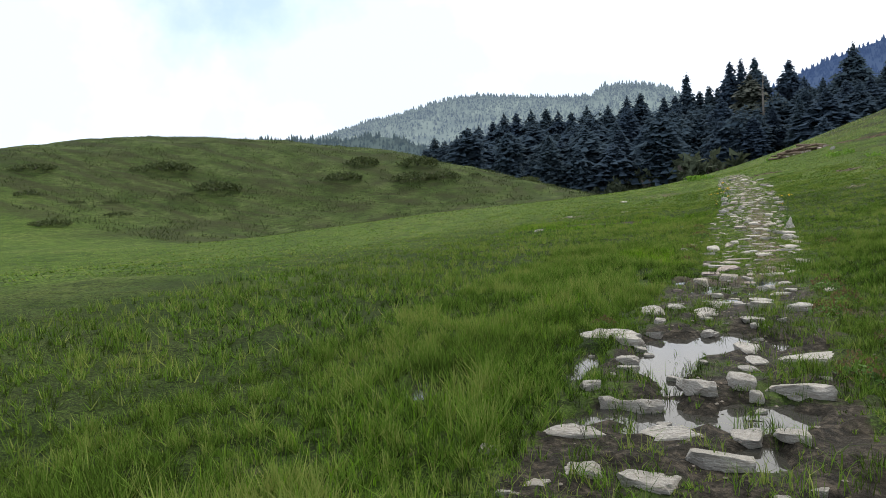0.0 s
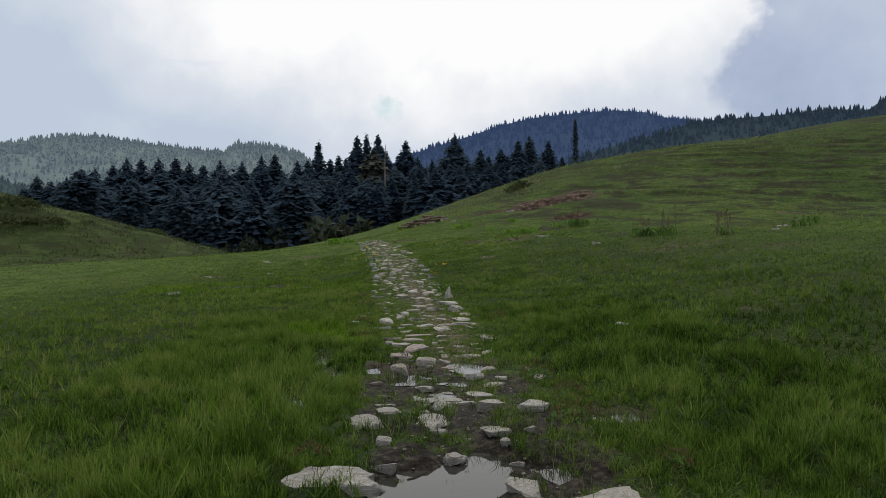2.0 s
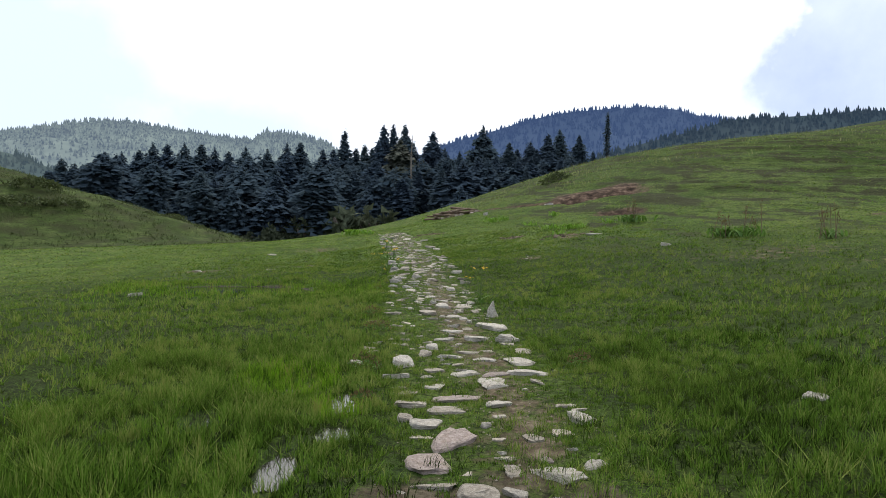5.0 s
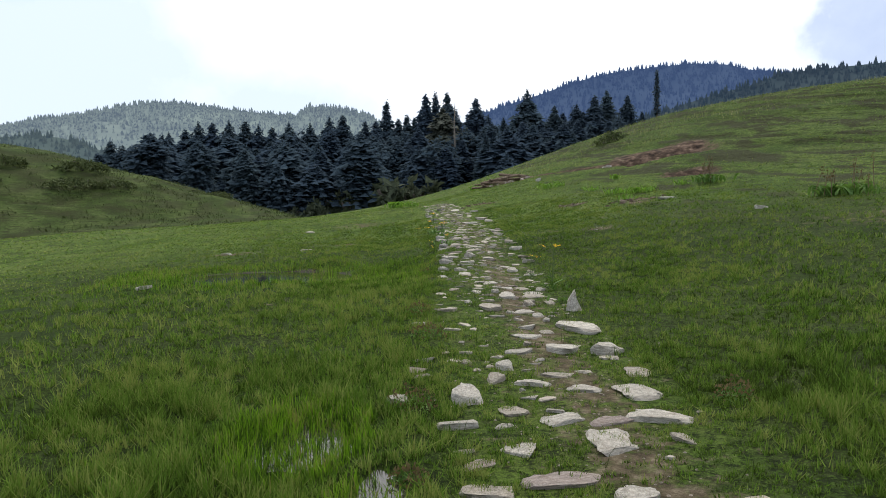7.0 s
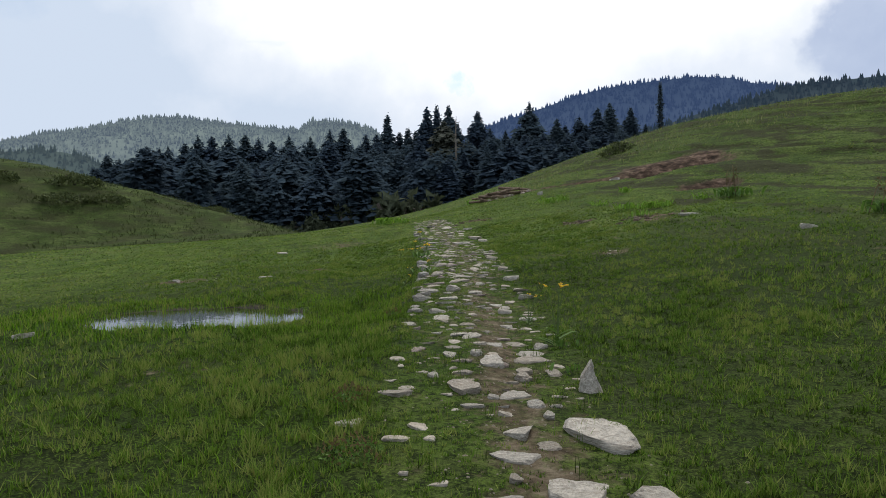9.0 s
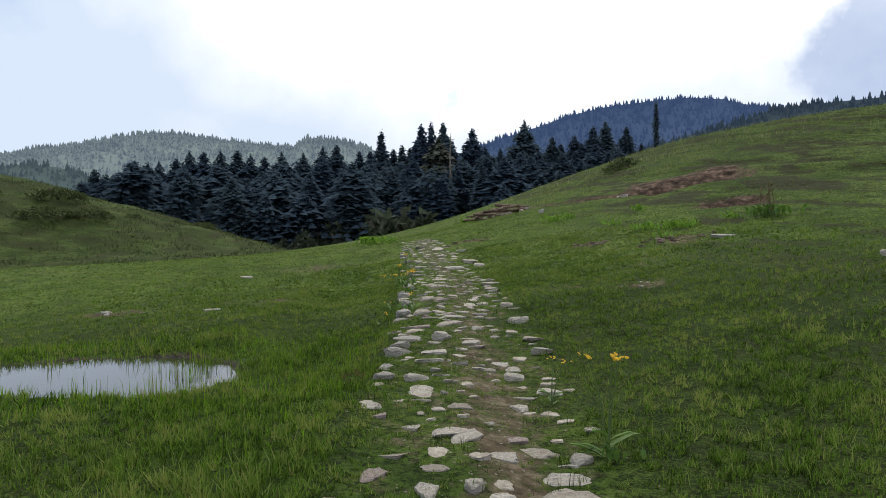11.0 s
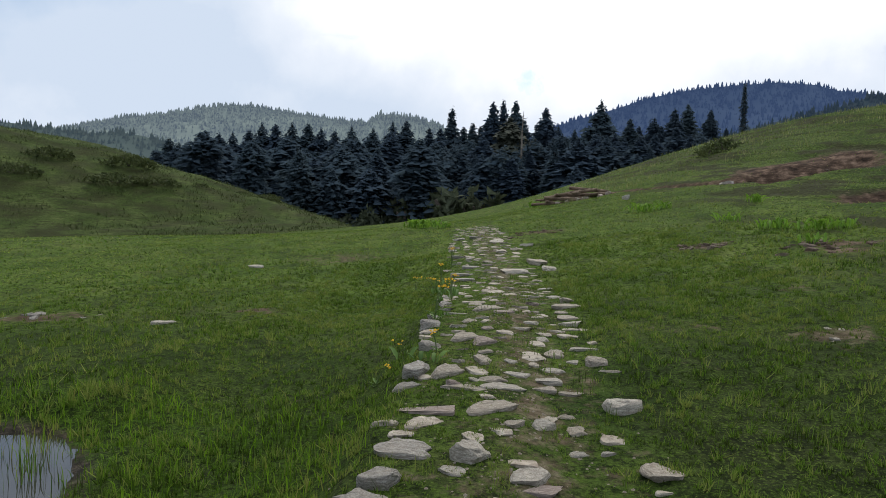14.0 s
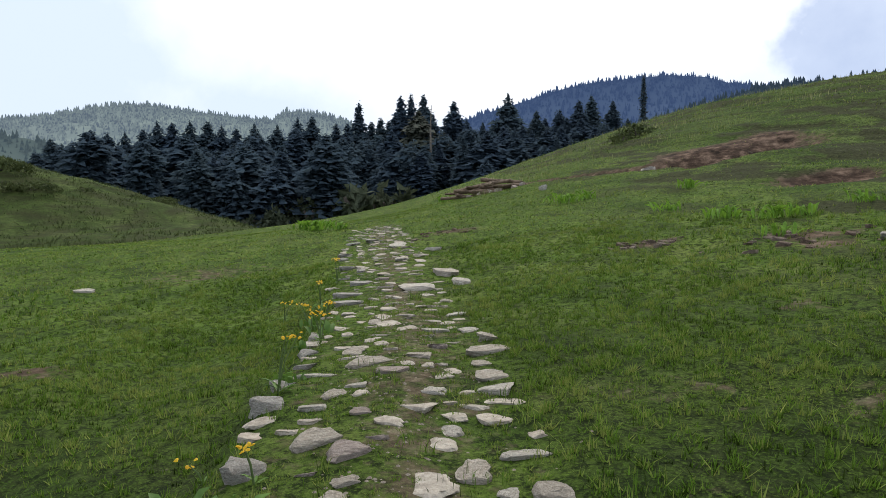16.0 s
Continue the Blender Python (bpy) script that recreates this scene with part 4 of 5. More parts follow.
lay_stones([
    (-1.12, 14.79, 0.29, 0.13, 0.035),
    (0.59, 14.90, 0.31, 0.23, 0.132),
    (-0.21, 14.96, 0.26, 0.12, 0.033),
    (0.23, 15.06, 0.34, 0.39, 0.044),
    (-0.10, 15.28, 0.08, 0.11, 0.044),
    (-0.08, 15.60, 0.31, 0.14, 0.032),
    (0.17, 15.77, 0.15, 0.10, 0.025),
    (0.54, 15.95, 0.45, 0.59, 0.067),
    (-0.01, 15.99, 0.19, 0.24, 0.054),
    (-1.16, 16.19, 0.20, 0.21, 0.026),
    (0.25, 16.33, 0.08, 0.12, 0.043),
    (0.33, 16.56, 0.10, 0.05, 0.025),
    (-0.06, 16.56, 0.11, 0.05, 0.018),
    (-0.29, 16.57, 0.18, 0.09, 0.025),
    (0.19, 16.59, 0.14, 0.10, 0.047),
    (-0.12, 16.77, 0.09, 0.07, 0.034),
    (-0.89, 16.79, 0.26, 0.13, 0.034),
    (0.06, 16.82, 0.23, 0.20, 0.030),
    (-0.01, 16.98, 0.07, 0.03, 0.022),
])
lay_stones([
    (-0.34, 17.00, 0.24, 0.31, 0.070),
    (0.05, 17.21, 0.14, 0.06, 0.021),
    (-0.60, 17.33, 0.09, 0.12, 0.040),
    (0.18, 17.36, 0.15, 0.19, 0.089),
    (-0.35, 17.42, 0.17, 0.13, 0.025),
    (0.48, 17.60, 0.13, 0.18, 0.036),
    (0.22, 17.65, 0.15, 0.20, 0.042),
    (0.04, 17.75, 0.12, 0.09, 0.040),
    (-0.06, 17.81, 0.21, 0.27, 0.070),
    (-0.35, 17.81, 0.20, 0.11, 0.026),
    (-0.46, 18.02, 0.13, 0.16, 0.038),
    (0.35, 18.07, 0.34, 0.22, 0.045),
    (-0.20, 18.09, 0.11, 0.13, 0.061),
    (-0.76, 18.24, 0.16, 0.18, 0.025),
    (-0.41, 18.37, 0.18, 0.08, 0.018),
    (0.37, 18.38, 0.30, 0.14, 0.020),
    (-0.69, 18.56, 0.19, 0.09, 0.025),
    (0.42, 18.63, 0.13, 0.06, 0.019),
    (0.02, 18.67, 0.19, 0.14, 0.025),
])
lay_stones([
    (0.52, 18.70, 0.14, 0.10, 0.070),
    (0.22, 18.85, 0.29, 0.13, 0.018),
    (-0.20, 18.98, 0.21, 0.27, 0.029),
    (-0.33, 19.08, 0.21, 0.24, 0.027),
    (0.15, 19.09, 0.15, 0.16, 0.025),
    (-0.59, 19.18, 0.13, 0.15, 0.025),
    (-0.84, 19.47, 0.12, 0.15, 0.039),
    (-0.23, 19.77, 0.19, 0.08, 0.024),
    (-0.54, 19.95, 0.16, 0.08, 0.025),
    (0.26, 19.96, 0.16, 0.21, 0.040),
    (-0.35, 20.18, 0.08, 0.06, 0.043),
    (0.35, 20.27, 0.21, 0.10, 0.019),
    (-0.55, 20.30, 0.22, 0.27, 0.029),
    (0.58, 20.42, 0.18, 0.23, 0.044),
    (-0.29, 20.60, 0.13, 0.11, 0.025),
    (-0.61, 20.72, 0.22, 0.16, 0.089),
    (-0.91, 20.78, 0.20, 0.15, 0.076),
    (-0.38, 20.86, 0.16, 0.08, 0.025),
    (0.32, 20.94, 0.19, 0.14, 0.078),
])
lay_stones([
    (-0.43, 21.05, 0.11, 0.08, 0.044),
    (0.10, 21.19, 0.14, 0.08, 0.025),
    (-0.00, 21.22, 0.14, 0.12, 0.025),
    (0.35, 21.26, 0.15, 0.13, 0.025),
    (-0.20, 21.32, 0.17, 0.08, 0.041),
    (-0.93, 21.34, 0.14, 0.18, 0.027),
    (0.02, 21.37, 0.11, 0.05, 0.018),
    (-0.50, 21.49, 0.28, 0.16, 0.037),
    (0.24, 21.49, 0.20, 0.16, 0.025),
    (-0.45, 21.86, 0.27, 0.18, 0.036),
    (-0.85, 21.87, 0.28, 0.21, 0.124),
    (0.73, 21.89, 0.23, 0.17, 0.088),
    (-0.84, 22.16, 0.23, 0.17, 0.098),
    (-0.01, 22.19, 0.31, 0.14, 0.018),
    (-0.03, 22.34, 0.18, 0.23, 0.040),
    (0.73, 22.51, 0.25, 0.30, 0.032),
    (-0.37, 22.52, 0.24, 0.18, 0.124),
    (-0.77, 22.61, 0.34, 0.23, 0.044),
    (0.28, 22.72, 0.12, 0.06, 0.025),
])
lay_stones([
    (0.46, 22.75, 0.10, 0.06, 0.025),
    (-0.11, 23.04, 0.13, 0.12, 0.025),
    (0.09, 23.08, 0.15, 0.11, 0.064),
    (0.30, 23.09, 0.13, 0.16, 0.026),
    (-0.25, 23.30, 0.34, 0.22, 0.044),
    (-0.72, 23.30, 0.42, 0.19, 0.018),
    (0.26, 23.32, 0.13, 0.06, 0.018),
    (0.65, 23.46, 0.27, 0.20, 0.101),
    (-0.46, 23.72, 0.32, 0.14, 0.018),
    (-0.18, 23.74, 0.32, 0.14, 0.018),
    (-0.92, 23.77, 0.20, 0.10, 0.042),
    (0.33, 23.78, 0.20, 0.09, 0.018),
    (-0.57, 23.80, 0.13, 0.10, 0.052),
    (0.12, 23.85, 0.19, 0.23, 0.025),
    (-0.41, 23.88, 0.12, 0.05, 0.018),
    (-0.29, 23.90, 0.20, 0.09, 0.019),
    (-0.63, 24.04, 0.24, 0.18, 0.084),
    (0.16, 24.05, 0.20, 0.18, 0.027),
    (-0.09, 24.07, 0.22, 0.10, 0.018),
])
lay_stones([
    (-0.91, 24.10, 0.20, 0.31, 0.108),
    (0.21, 24.31, 0.22, 0.10, 0.019),
    (-0.58, 24.36, 0.11, 0.08, 0.037),
    (-0.14, 24.37, 0.11, 0.07, 0.025),
    (-0.37, 24.41, 0.18, 0.24, 0.036),
    (0.59, 24.48, 0.18, 0.13, 0.080),
    (0.40, 24.54, 0.10, 0.12, 0.025),
    (-0.36, 24.63, 0.14, 0.09, 0.025),
    (-0.56, 24.75, 0.11, 0.05, 0.020),
    (0.26, 24.78, 0.17, 0.23, 0.037),
    (-0.88, 24.82, 0.21, 0.19, 0.115),
    (-0.37, 24.94, 0.20, 0.15, 0.080),
    (0.55, 24.94, 0.27, 0.12, 0.029),
    (-0.24, 25.13, 0.13, 0.06, 0.021),
    (-0.56, 25.14, 0.25, 0.19, 0.071),
    (0.17, 25.31, 0.13, 0.12, 0.025),
    (-0.37, 25.57, 0.13, 0.08, 0.025),
    (-0.68, 25.71, 0.17, 0.11, 0.035),
    (-0.98, 25.87, 0.22, 0.16, 0.090),
])
lay_stones([
    (-0.56, 25.94, 0.17, 0.15, 0.025),
    (0.50, 25.96, 0.24, 0.20, 0.060),
    (0.08, 25.98, 0.15, 0.15, 0.025),
    (-0.44, 26.09, 0.15, 0.14, 0.025),
    (-0.99, 26.29, 0.18, 0.14, 0.059),
    (0.49, 26.31, 0.23, 0.23, 0.030),
    (-0.21, 26.39, 0.24, 0.13, 0.031),
    (-0.75, 26.49, 0.32, 0.14, 0.018),
    (0.45, 26.64, 0.16, 0.11, 0.025),
    (-0.38, 26.69, 0.32, 0.21, 0.041),
    (-0.91, 26.78, 0.17, 0.16, 0.041),
    (-0.02, 26.96, 0.20, 0.23, 0.026),
    (0.56, 27.01, 0.42, 0.19, 0.051),
    (-0.56, 27.14, 0.16, 0.21, 0.036),
    (-0.95, 27.21, 0.15, 0.11, 0.054),
    (0.13, 27.37, 0.16, 0.21, 0.028),
    (0.58, 27.43, 0.16, 0.12, 0.081),
    (0.46, 28.02, 0.21, 0.16, 0.027),
    (0.13, 28.09, 0.27, 0.17, 0.036),
])
lay_stones([
    (-1.03, 28.10, 0.11, 0.17, 0.062),
    (-0.49, 28.62, 0.14, 0.18, 0.030),
    (-0.16, 28.73, 0.12, 0.07, 0.025),
    (0.38, 28.98, 0.22, 0.14, 0.028),
    (0.30, 29.71, 0.14, 0.18, 0.031),
    (-0.92, 30.08, 0.39, 0.25, 0.051),
    (-0.95, 30.57, 0.45, 0.20, 0.050),
    (-0.07, 30.60, 0.48, 0.48, 0.062),
    (-0.47, 30.78, 0.23, 0.21, 0.030),
    (0.53, 30.80, 0.23, 0.30, 0.083),
    (-0.86, 31.26, 0.32, 0.21, 0.042),
    (-0.56, 31.42, 0.20, 0.26, 0.038),
    (0.40, 31.52, 0.41, 0.46, 0.053),
    (-1.17, 31.90, 0.17, 0.22, 0.046),
    (-0.96, 32.39, 0.14, 0.19, 0.046),
    (-0.32, 33.00, 0.24, 0.31, 0.053),
    (-1.25, 33.01, 0.28, 0.37, 0.063),
    (-0.01, 33.20, 0.29, 0.37, 0.051),
    (0.24, 33.85, 0.30, 0.39, 0.057),
])
lay_stones([
    (-1.44, 34.01, 0.23, 0.29, 0.061),
    (-1.44, 34.55, 0.27, 0.35, 0.062),
    (-0.45, 34.85, 0.33, 0.42, 0.043),
    (-0.97, 35.98, 0.35, 0.46, 0.049),
    (-1.45, 35.99, 0.36, 0.46, 0.047),
])
# wet stones among the puddles
rng = np.random.default_rng(15)
taken = [(c.location.x, c.location.y, c.scale.x) for c in stone_path.children]
for k in range(500):
    x, y, w = rng.normal(-0.15, 0.5), rng.uniform(2.8, 10.8), 0.05 + 0.13 * rng.random() ** 2.2
    if len(taken) > 285 or any(abs(x - a) < 0.5 * (w + s) and abs(y - b) < 0.42 * (w + s) + 0.02 for a, b, s in taken):
        continue
    taken.append((x, y, w))
    lay(x, y, w, w * rng.uniform(0.6, 0.9), 0.012 + 0.16 * w)
# smaller stones fill the gaps; further along they lie close
rng = np.random.default_rng(14)
taken = [(c.location.x, c.location.y, c.scale.x) for c in stone_path.children]
far_stones = []
tries = 0
while tries < 4000 and len(taken) < 600:
    tries += 1
    y = 8.5 + 31 * rng.random() ** 0.55
    x = float(path_middle(y) + path_half(y) * rng.uniform(-1.0, 1.0))
    w = rng.uniform(0.05, 0.17) if y < 22 else rng.uniform(0.09, 0.25)
    if any(abs(x - a) < 0.45 * (w + s) and abs(y - b) < 0.32 * (w + s) + 0.03 for a, b, s in taken):
        continue
    taken.append((x, y, w))
    ob = lay(x, y, w, w * rng.uniform(0.5, 0.9), rng.uniform(0.008, 0.028))
    if len(stone_path.children) > 300 or y > 31:
        far_stones.append(ob)
co, faces, n = [], [], 0
for ob in far_stones:
    c = np.array([ob.matrix_basis @ v.co for v in ob.data.vertices])
    for f in ob.data.polygons:
        faces.append(tuple(n + i for i in f.vertices))
    co.append(c)
    n += len(c)
    bpy.data.objects.remove(ob)
tagged(raw("far_stone", np.vstack(co), faces, stone_tan, stone_path), kind="stuff")


def boulder(name, x, y, w, d, h, mesh, label, turn=0.0, category="rock", tilt=0.0):
    ob = tagged(new(name, mesh), label, category)
    ob.matrix_basis = pose(x, y, float(height(x, y)) - 0.02, tilt, 0, turn) @ Matrix.Diagonal((w, d, h, 1))
    return ob


def standing_mesh():
    """The upright stone: a pointed slab set on edge, with a ridge down its face and broken flanks."""
    lot = random.Random(77)
    bm = bmesh.new()
    bmesh.ops.create_cube(bm, size=1)
    bmesh.ops.subdivide_edges(bm, edges=bm.edges, cuts=13, use_grid_fill=True)
    for v in bm.verts:
        x, y, t = v.co.x, v.co.y, v.co.z + 0.5
        low = -0.5 + 0.14 * t + 0.34 * max(t - 0.55, 0) / 0.45
        high = 0.56 - 0.34 * min(t / 0.5, 1) - 0.20 * max(t - 0.5, 0) / 0.5
        v.co.x = low + (high - low) * (x + 0.5)
        ridge = 0.22 * max(0, 1 - abs(x + 0.05 - 0.1 * t) * 3) if y < 0 else 0
        v.co.y = (y * (0.8 - 0.5 * t) - ridge * (1 - 0.6 * t)) + 0.18 * t
        v.co.z = -0.12 + 1.12 * t
        q = v.co * 3.0
        v.co += Vector((noise.noise(q + Vector((5, 1, 0))), noise.noise(q + Vector((2, 8, 3))), 0.7 * noise.noise(q))) * 0.085
        v.co += Vector((noise.noise(q * 3), noise.noise(q * 3 + Vector((9, 0, 4))), 0)) * 0.03
    me = bpy.data.meshes.new("standing_stone")
    bm.to_mesh(me)
    bm.free()
    me.polygons.foreach_set("use_smooth", np.ones(len(me.polygons), bool))
    me.set_sharp_from_angle(angle=radians(35))
    me.materials.append(stone_pale)
    return me


boulder("standing_stone", 0.69, 17.0, 0.205, 0.17, 0.262, standing_mesh(), "upright pointed grey stone beside the path", -8)
boulder("rock", 6.72, 25.1, 0.34, 0.28, 0.11, PALE[2], "pale flat stone lying on the grass", 20)
boulder("rock", -6.15, 20.55, 0.25, 0.2, 0.08, PALE[3], "small pale stone in the grass near the pond", 50)
boulder("rock", -5.7, 33.2, 0.35, 0.25, 0.05, PALE[4], "flat pale stone in the meadow", 0)
boulder("rock", -4.6, 27.0, 0.3, 0.2, 0.05, PALE[5], "flat pale stone in the short grass", 0)
boulder("rock", 7.5, 44.1, 0.5, 0.35, 0.2, GREY[1], "pale rock sticking out of the dug bank", 30)
boulder("rock", 3.9, 43.5, 0.4, 0.3, 0.18, GREY[6], "pale rock below the earth bank", 75)
boulder("rock", 6.05, 29.85, 0.72, 0.3, 0.07, GREY[4], "flat grey slab among weeds and earth", 3)
boulder("rock", 13.2, 24.6, 0.38, 0.3, 0.09, PALE[0], "pale rock on the hillside among weeds", 12)
boulder("rock", 12.3, 23.6, 0.30, 0.26, 0.08, PALE[7], "pale rock on the hillside among weeds", 40)
boulder("rock", 2.6, 11.6, 0.22, 0.16, 0.06, PALE[8], "small stone half sunk in the turf", 40)
# broken stones and clods on the bare patches
rng = np.random.default_rng(33)
for cx, cy, r, n, mats, label in ((3.4, 31.6, 0.36, 30, EARTHY, "small broken stone on a bare patch"), (5.35, 30.6, 0.55, 30, EARTHY, "reddish stone on bare earth among weeds"), (0.6, 35.5, 0.45, 24, EARTHY, "clod of dark earth beside the path"),
                                  (-6.8, 27.7, 0.5, 9, GREY, "grey stone on a muddy patch of meadow"), (9.8, 43.2, 1.4, 16, EARTHY, "reddish stone in the dug bank"), (2.8, 25.0, 0.35, 7, PALE, "pale chip of stone in worn turf")):
    for k in range(n):
        s = rng.uniform(0.05, 0.15) * (0.55 if mats is PALE else 1)
        boulder("rubble_stone", cx + rng.normal() * r, cy + rng.normal() * r * 0.5, s * 1.3, s, s * 0.5, mats[k % 12], label, rng.uniform(0, 180), "rubble")


def timber(k, long, r, lot):
    bm = bmesh.new()
    tapered(bm, [(-long / 2, 0, 0), (-long / 6, lot.gauss(0, r * 0.3), lot.gauss(0, r * 0.2)), (long / 6, lot.gauss(0, r * 0.3), lot.gauss(0, r * 0.2)), (long / 2, 0, 0)], [r * lot.uniform(0.8, 1.1), r, r * 0.95, r * lot.uniform(0.7, 1.0)], 8)
    return bm


log_wood = material("log_wood", lambda n, p: n.ramp(n.noise(p, 6.0, 6.0, 0.7), (0.3, (0.045, 0.030, 0.020)), (0.7, (0.27, 0.19, 0.13))), 0.9, lambda n, p: n.noise(p, 14.0, 5.0), 0.8)
lot = random.Random(6)
for k in range(30):
    layer = 0 if k < 12 else (1 if k < 23 else 2)
    u = lot.uniform(-0.45, 0.45) * (1 - 0.22 * layer)
    x, y = 2.75 + u * 2.6, 49.4 - u * 1.1 + lot.gauss(0, 0.24)
    r = lot.uniform(0.045, 0.085)
    ob = part("log", timber(k, lot.uniform(0.7, 1.9), r, lot), log_wood)
    tagged(ob, "weathered brown log in a low heap on the grass", "log", "heap of logs")
    ob.matrix_basis = pose(x, y, float(height(x, y)) + r * 0.8 + 0.15 * layer, 0, lot.gauss(0, 5), lot.gauss(-20, 24))
for k in range(8):
    u = lot.random() - 0.5
    x, y = 2.75 + u * 2.6, 48.95 - u * 1.1 + lot.gauss(0, 0.15)
    w = lot.uniform(0.16, 0.34)
    boulder("rock", x, y, w, w * 0.8, w * 0.55, (PALE if k % 4 == 0 else PINK)[k % 12], "stone lying in the log heap", lot.uniform(0, 180))

# ---- shrubs, weeds and flowers ----


def leaf_clump(rng, n, rx, ry, rz, size, up=0.35):
    """n small leaves on the outer part of a lumpy mound."""
    v = rng.normal(size=(n, 3))
    v /= np.linalg.norm(v, axis=1)[:, None]
    v[:, 2] = np.abs(v[:, 2])
    lumps = 0.55 + 0.8 * lattice(v[:, 0] * 2.6 + 9 + rx, v[:, 1] * 2.6 + v[:, 2] * 2, 4)
    at = v * (lumps * rng.uniform(0.55, 1.0, n) ** 0.5)[:, None] * (rx, ry, rz)
    a = rng.normal(size=(n, 3)) + (0, 0, up)
    a /= np.linalg.norm(a, axis=1)[:, None]
    b = np.cross(a, rng.normal(size=(n, 3)))
    b /= np.linalg.norm(b, axis=1)[:, None]
    s = size * rng.uniform(0.6, 1.3, n)[:, None]
    co = np.stack([at - b * s * 0.35, at + a * s * 0.5 - b * s * 0.1, at + a * s, at + a * s * 0.45 + b * s * 0.4], 1).reshape(-1, 3)
    i = np.arange(n)[:, None] * 4
    return co, np.concatenate([i + (0, 1, 2), i + (0, 2, 3)])


def shrub(x, y, w, h, seed, label="low dark shrub on the grassy hillside", mat=shrub_leaves, d=None, leaves=420):
    ob = tagged(new("shrub"), label, "shrub", "shrubs on the hill")
    rng = np.random.default_rng(seed)
    for k in range(4):
        bm = bmesh.new()
        a = rng.random() * 6.28
        tapered(bm, [(0, 0, -0.2), (w * 0.15 * math.cos(a), w * 0.15 * math.sin(a), h * 0.4), (w * 0.3 * math.cos(a), w * 0.3 * math.sin(a), h * 0.5)], [0.04 * h, 0.03 * h, 0.01 * h], 5)
        part("stem", bm, bark, ob)
    tagged(raw("foliage", *leaf_clump(rng, leaves, w / 2, (d or w) / 2, h * 0.5, 0.10 * h + 0.035 * w), mat, ob), kind="stuff")
    ob.location = (x, y, float(height(x, y)) - 0.1)
    return ob


for k, (x, y, w, h) in enumerate((
        (-95.0, 90.8, 9.76, 2.39),
        (-83.4, 90.4, 8.12, 2.54),
        (-71.8, 119.7, 6.92, 2.54),
        (-69.7, 108.7, 7.46, 2.13),
        (-61.5, 124.3, 8.01, 2.86),
        (-58.2, 114.8, 8.49, 2.34),
        (-83.1, 83.6, 2.92, 0.78),
        (-88.9, 68.3, 2.03, 0.74),
        (-95.2, 65.2, 3.33, 1.33),
        (-79.7, 57.0, 4.85, 1.21),
        (-81.4, 68.5, 3.95, 1.05),
        (-43.3, 137.0, 4.74, 1.42),
        (-86.9, 72.3, 2.33, 0.75),
        (-49.9, 125.3, 1.67, 0.67),
        (-49.0, 123.1, 2.72, 1.09),
        (-41.1, 129.2, 3.34, 1.11),
        (-39.6, 129.9, 3.33, 1.33),
        (-45.1, 130.7, 1.70, 0.90),
        (-106.2, 74.5, 6.43, 1.50),
        (-53.4, 117.8, 6.54, 1.87),
        (-40.9, 128.3, 3.88, 1.36),
        (-37.2, 133.7, 2.01, 0.80),
        (10.9, 56.0, 1.90, 1.25),
        (10.0, 55.3, 1.49, 1.0),)):
    shrub(x, y, w, h, 80 + k, leaves=1100 if w > 4 else 450)

# grey-green bushes along the wood's foot
BUSHES = ((-26.7, 146, 5.4, 4.8), (-23.3, 151, 7.8, 7.7), (-17.9, 152, 6.7, 10.2), (-11.8, 146, 7.4, 11.1), (-7.2, 149, 6.5, 10.9), (-31.4, 148, 4.4, 2.9), (-3.4, 149, 4.3, 11.2), (-14.8, 149, 5.4, 9.4), (-20.1, 148, 4.9, 7.6))
for k, (x, y, w, h) in enumerate(BUSHES):
    shrub(x, y, w, h * 2.0, 130 + k, "grey-green bush at the foot of the dark wood", scrub_leaves, leaves=900)

LEAF = np.array([(0, 0, 0), (0.30, 0.14, 0.10), (0.72, 0.12, 0.13), (1.0, 0, 0.02), (0.72, -0.12, 0.13), (0.30, -0.14, 0.10), (0.5, 0, 0.06)])
LEAF_FACES = [(0, 1, 6), (1, 2, 6), (2, 3, 6), (3, 4, 6), (4, 5, 6), (5, 0, 6)]


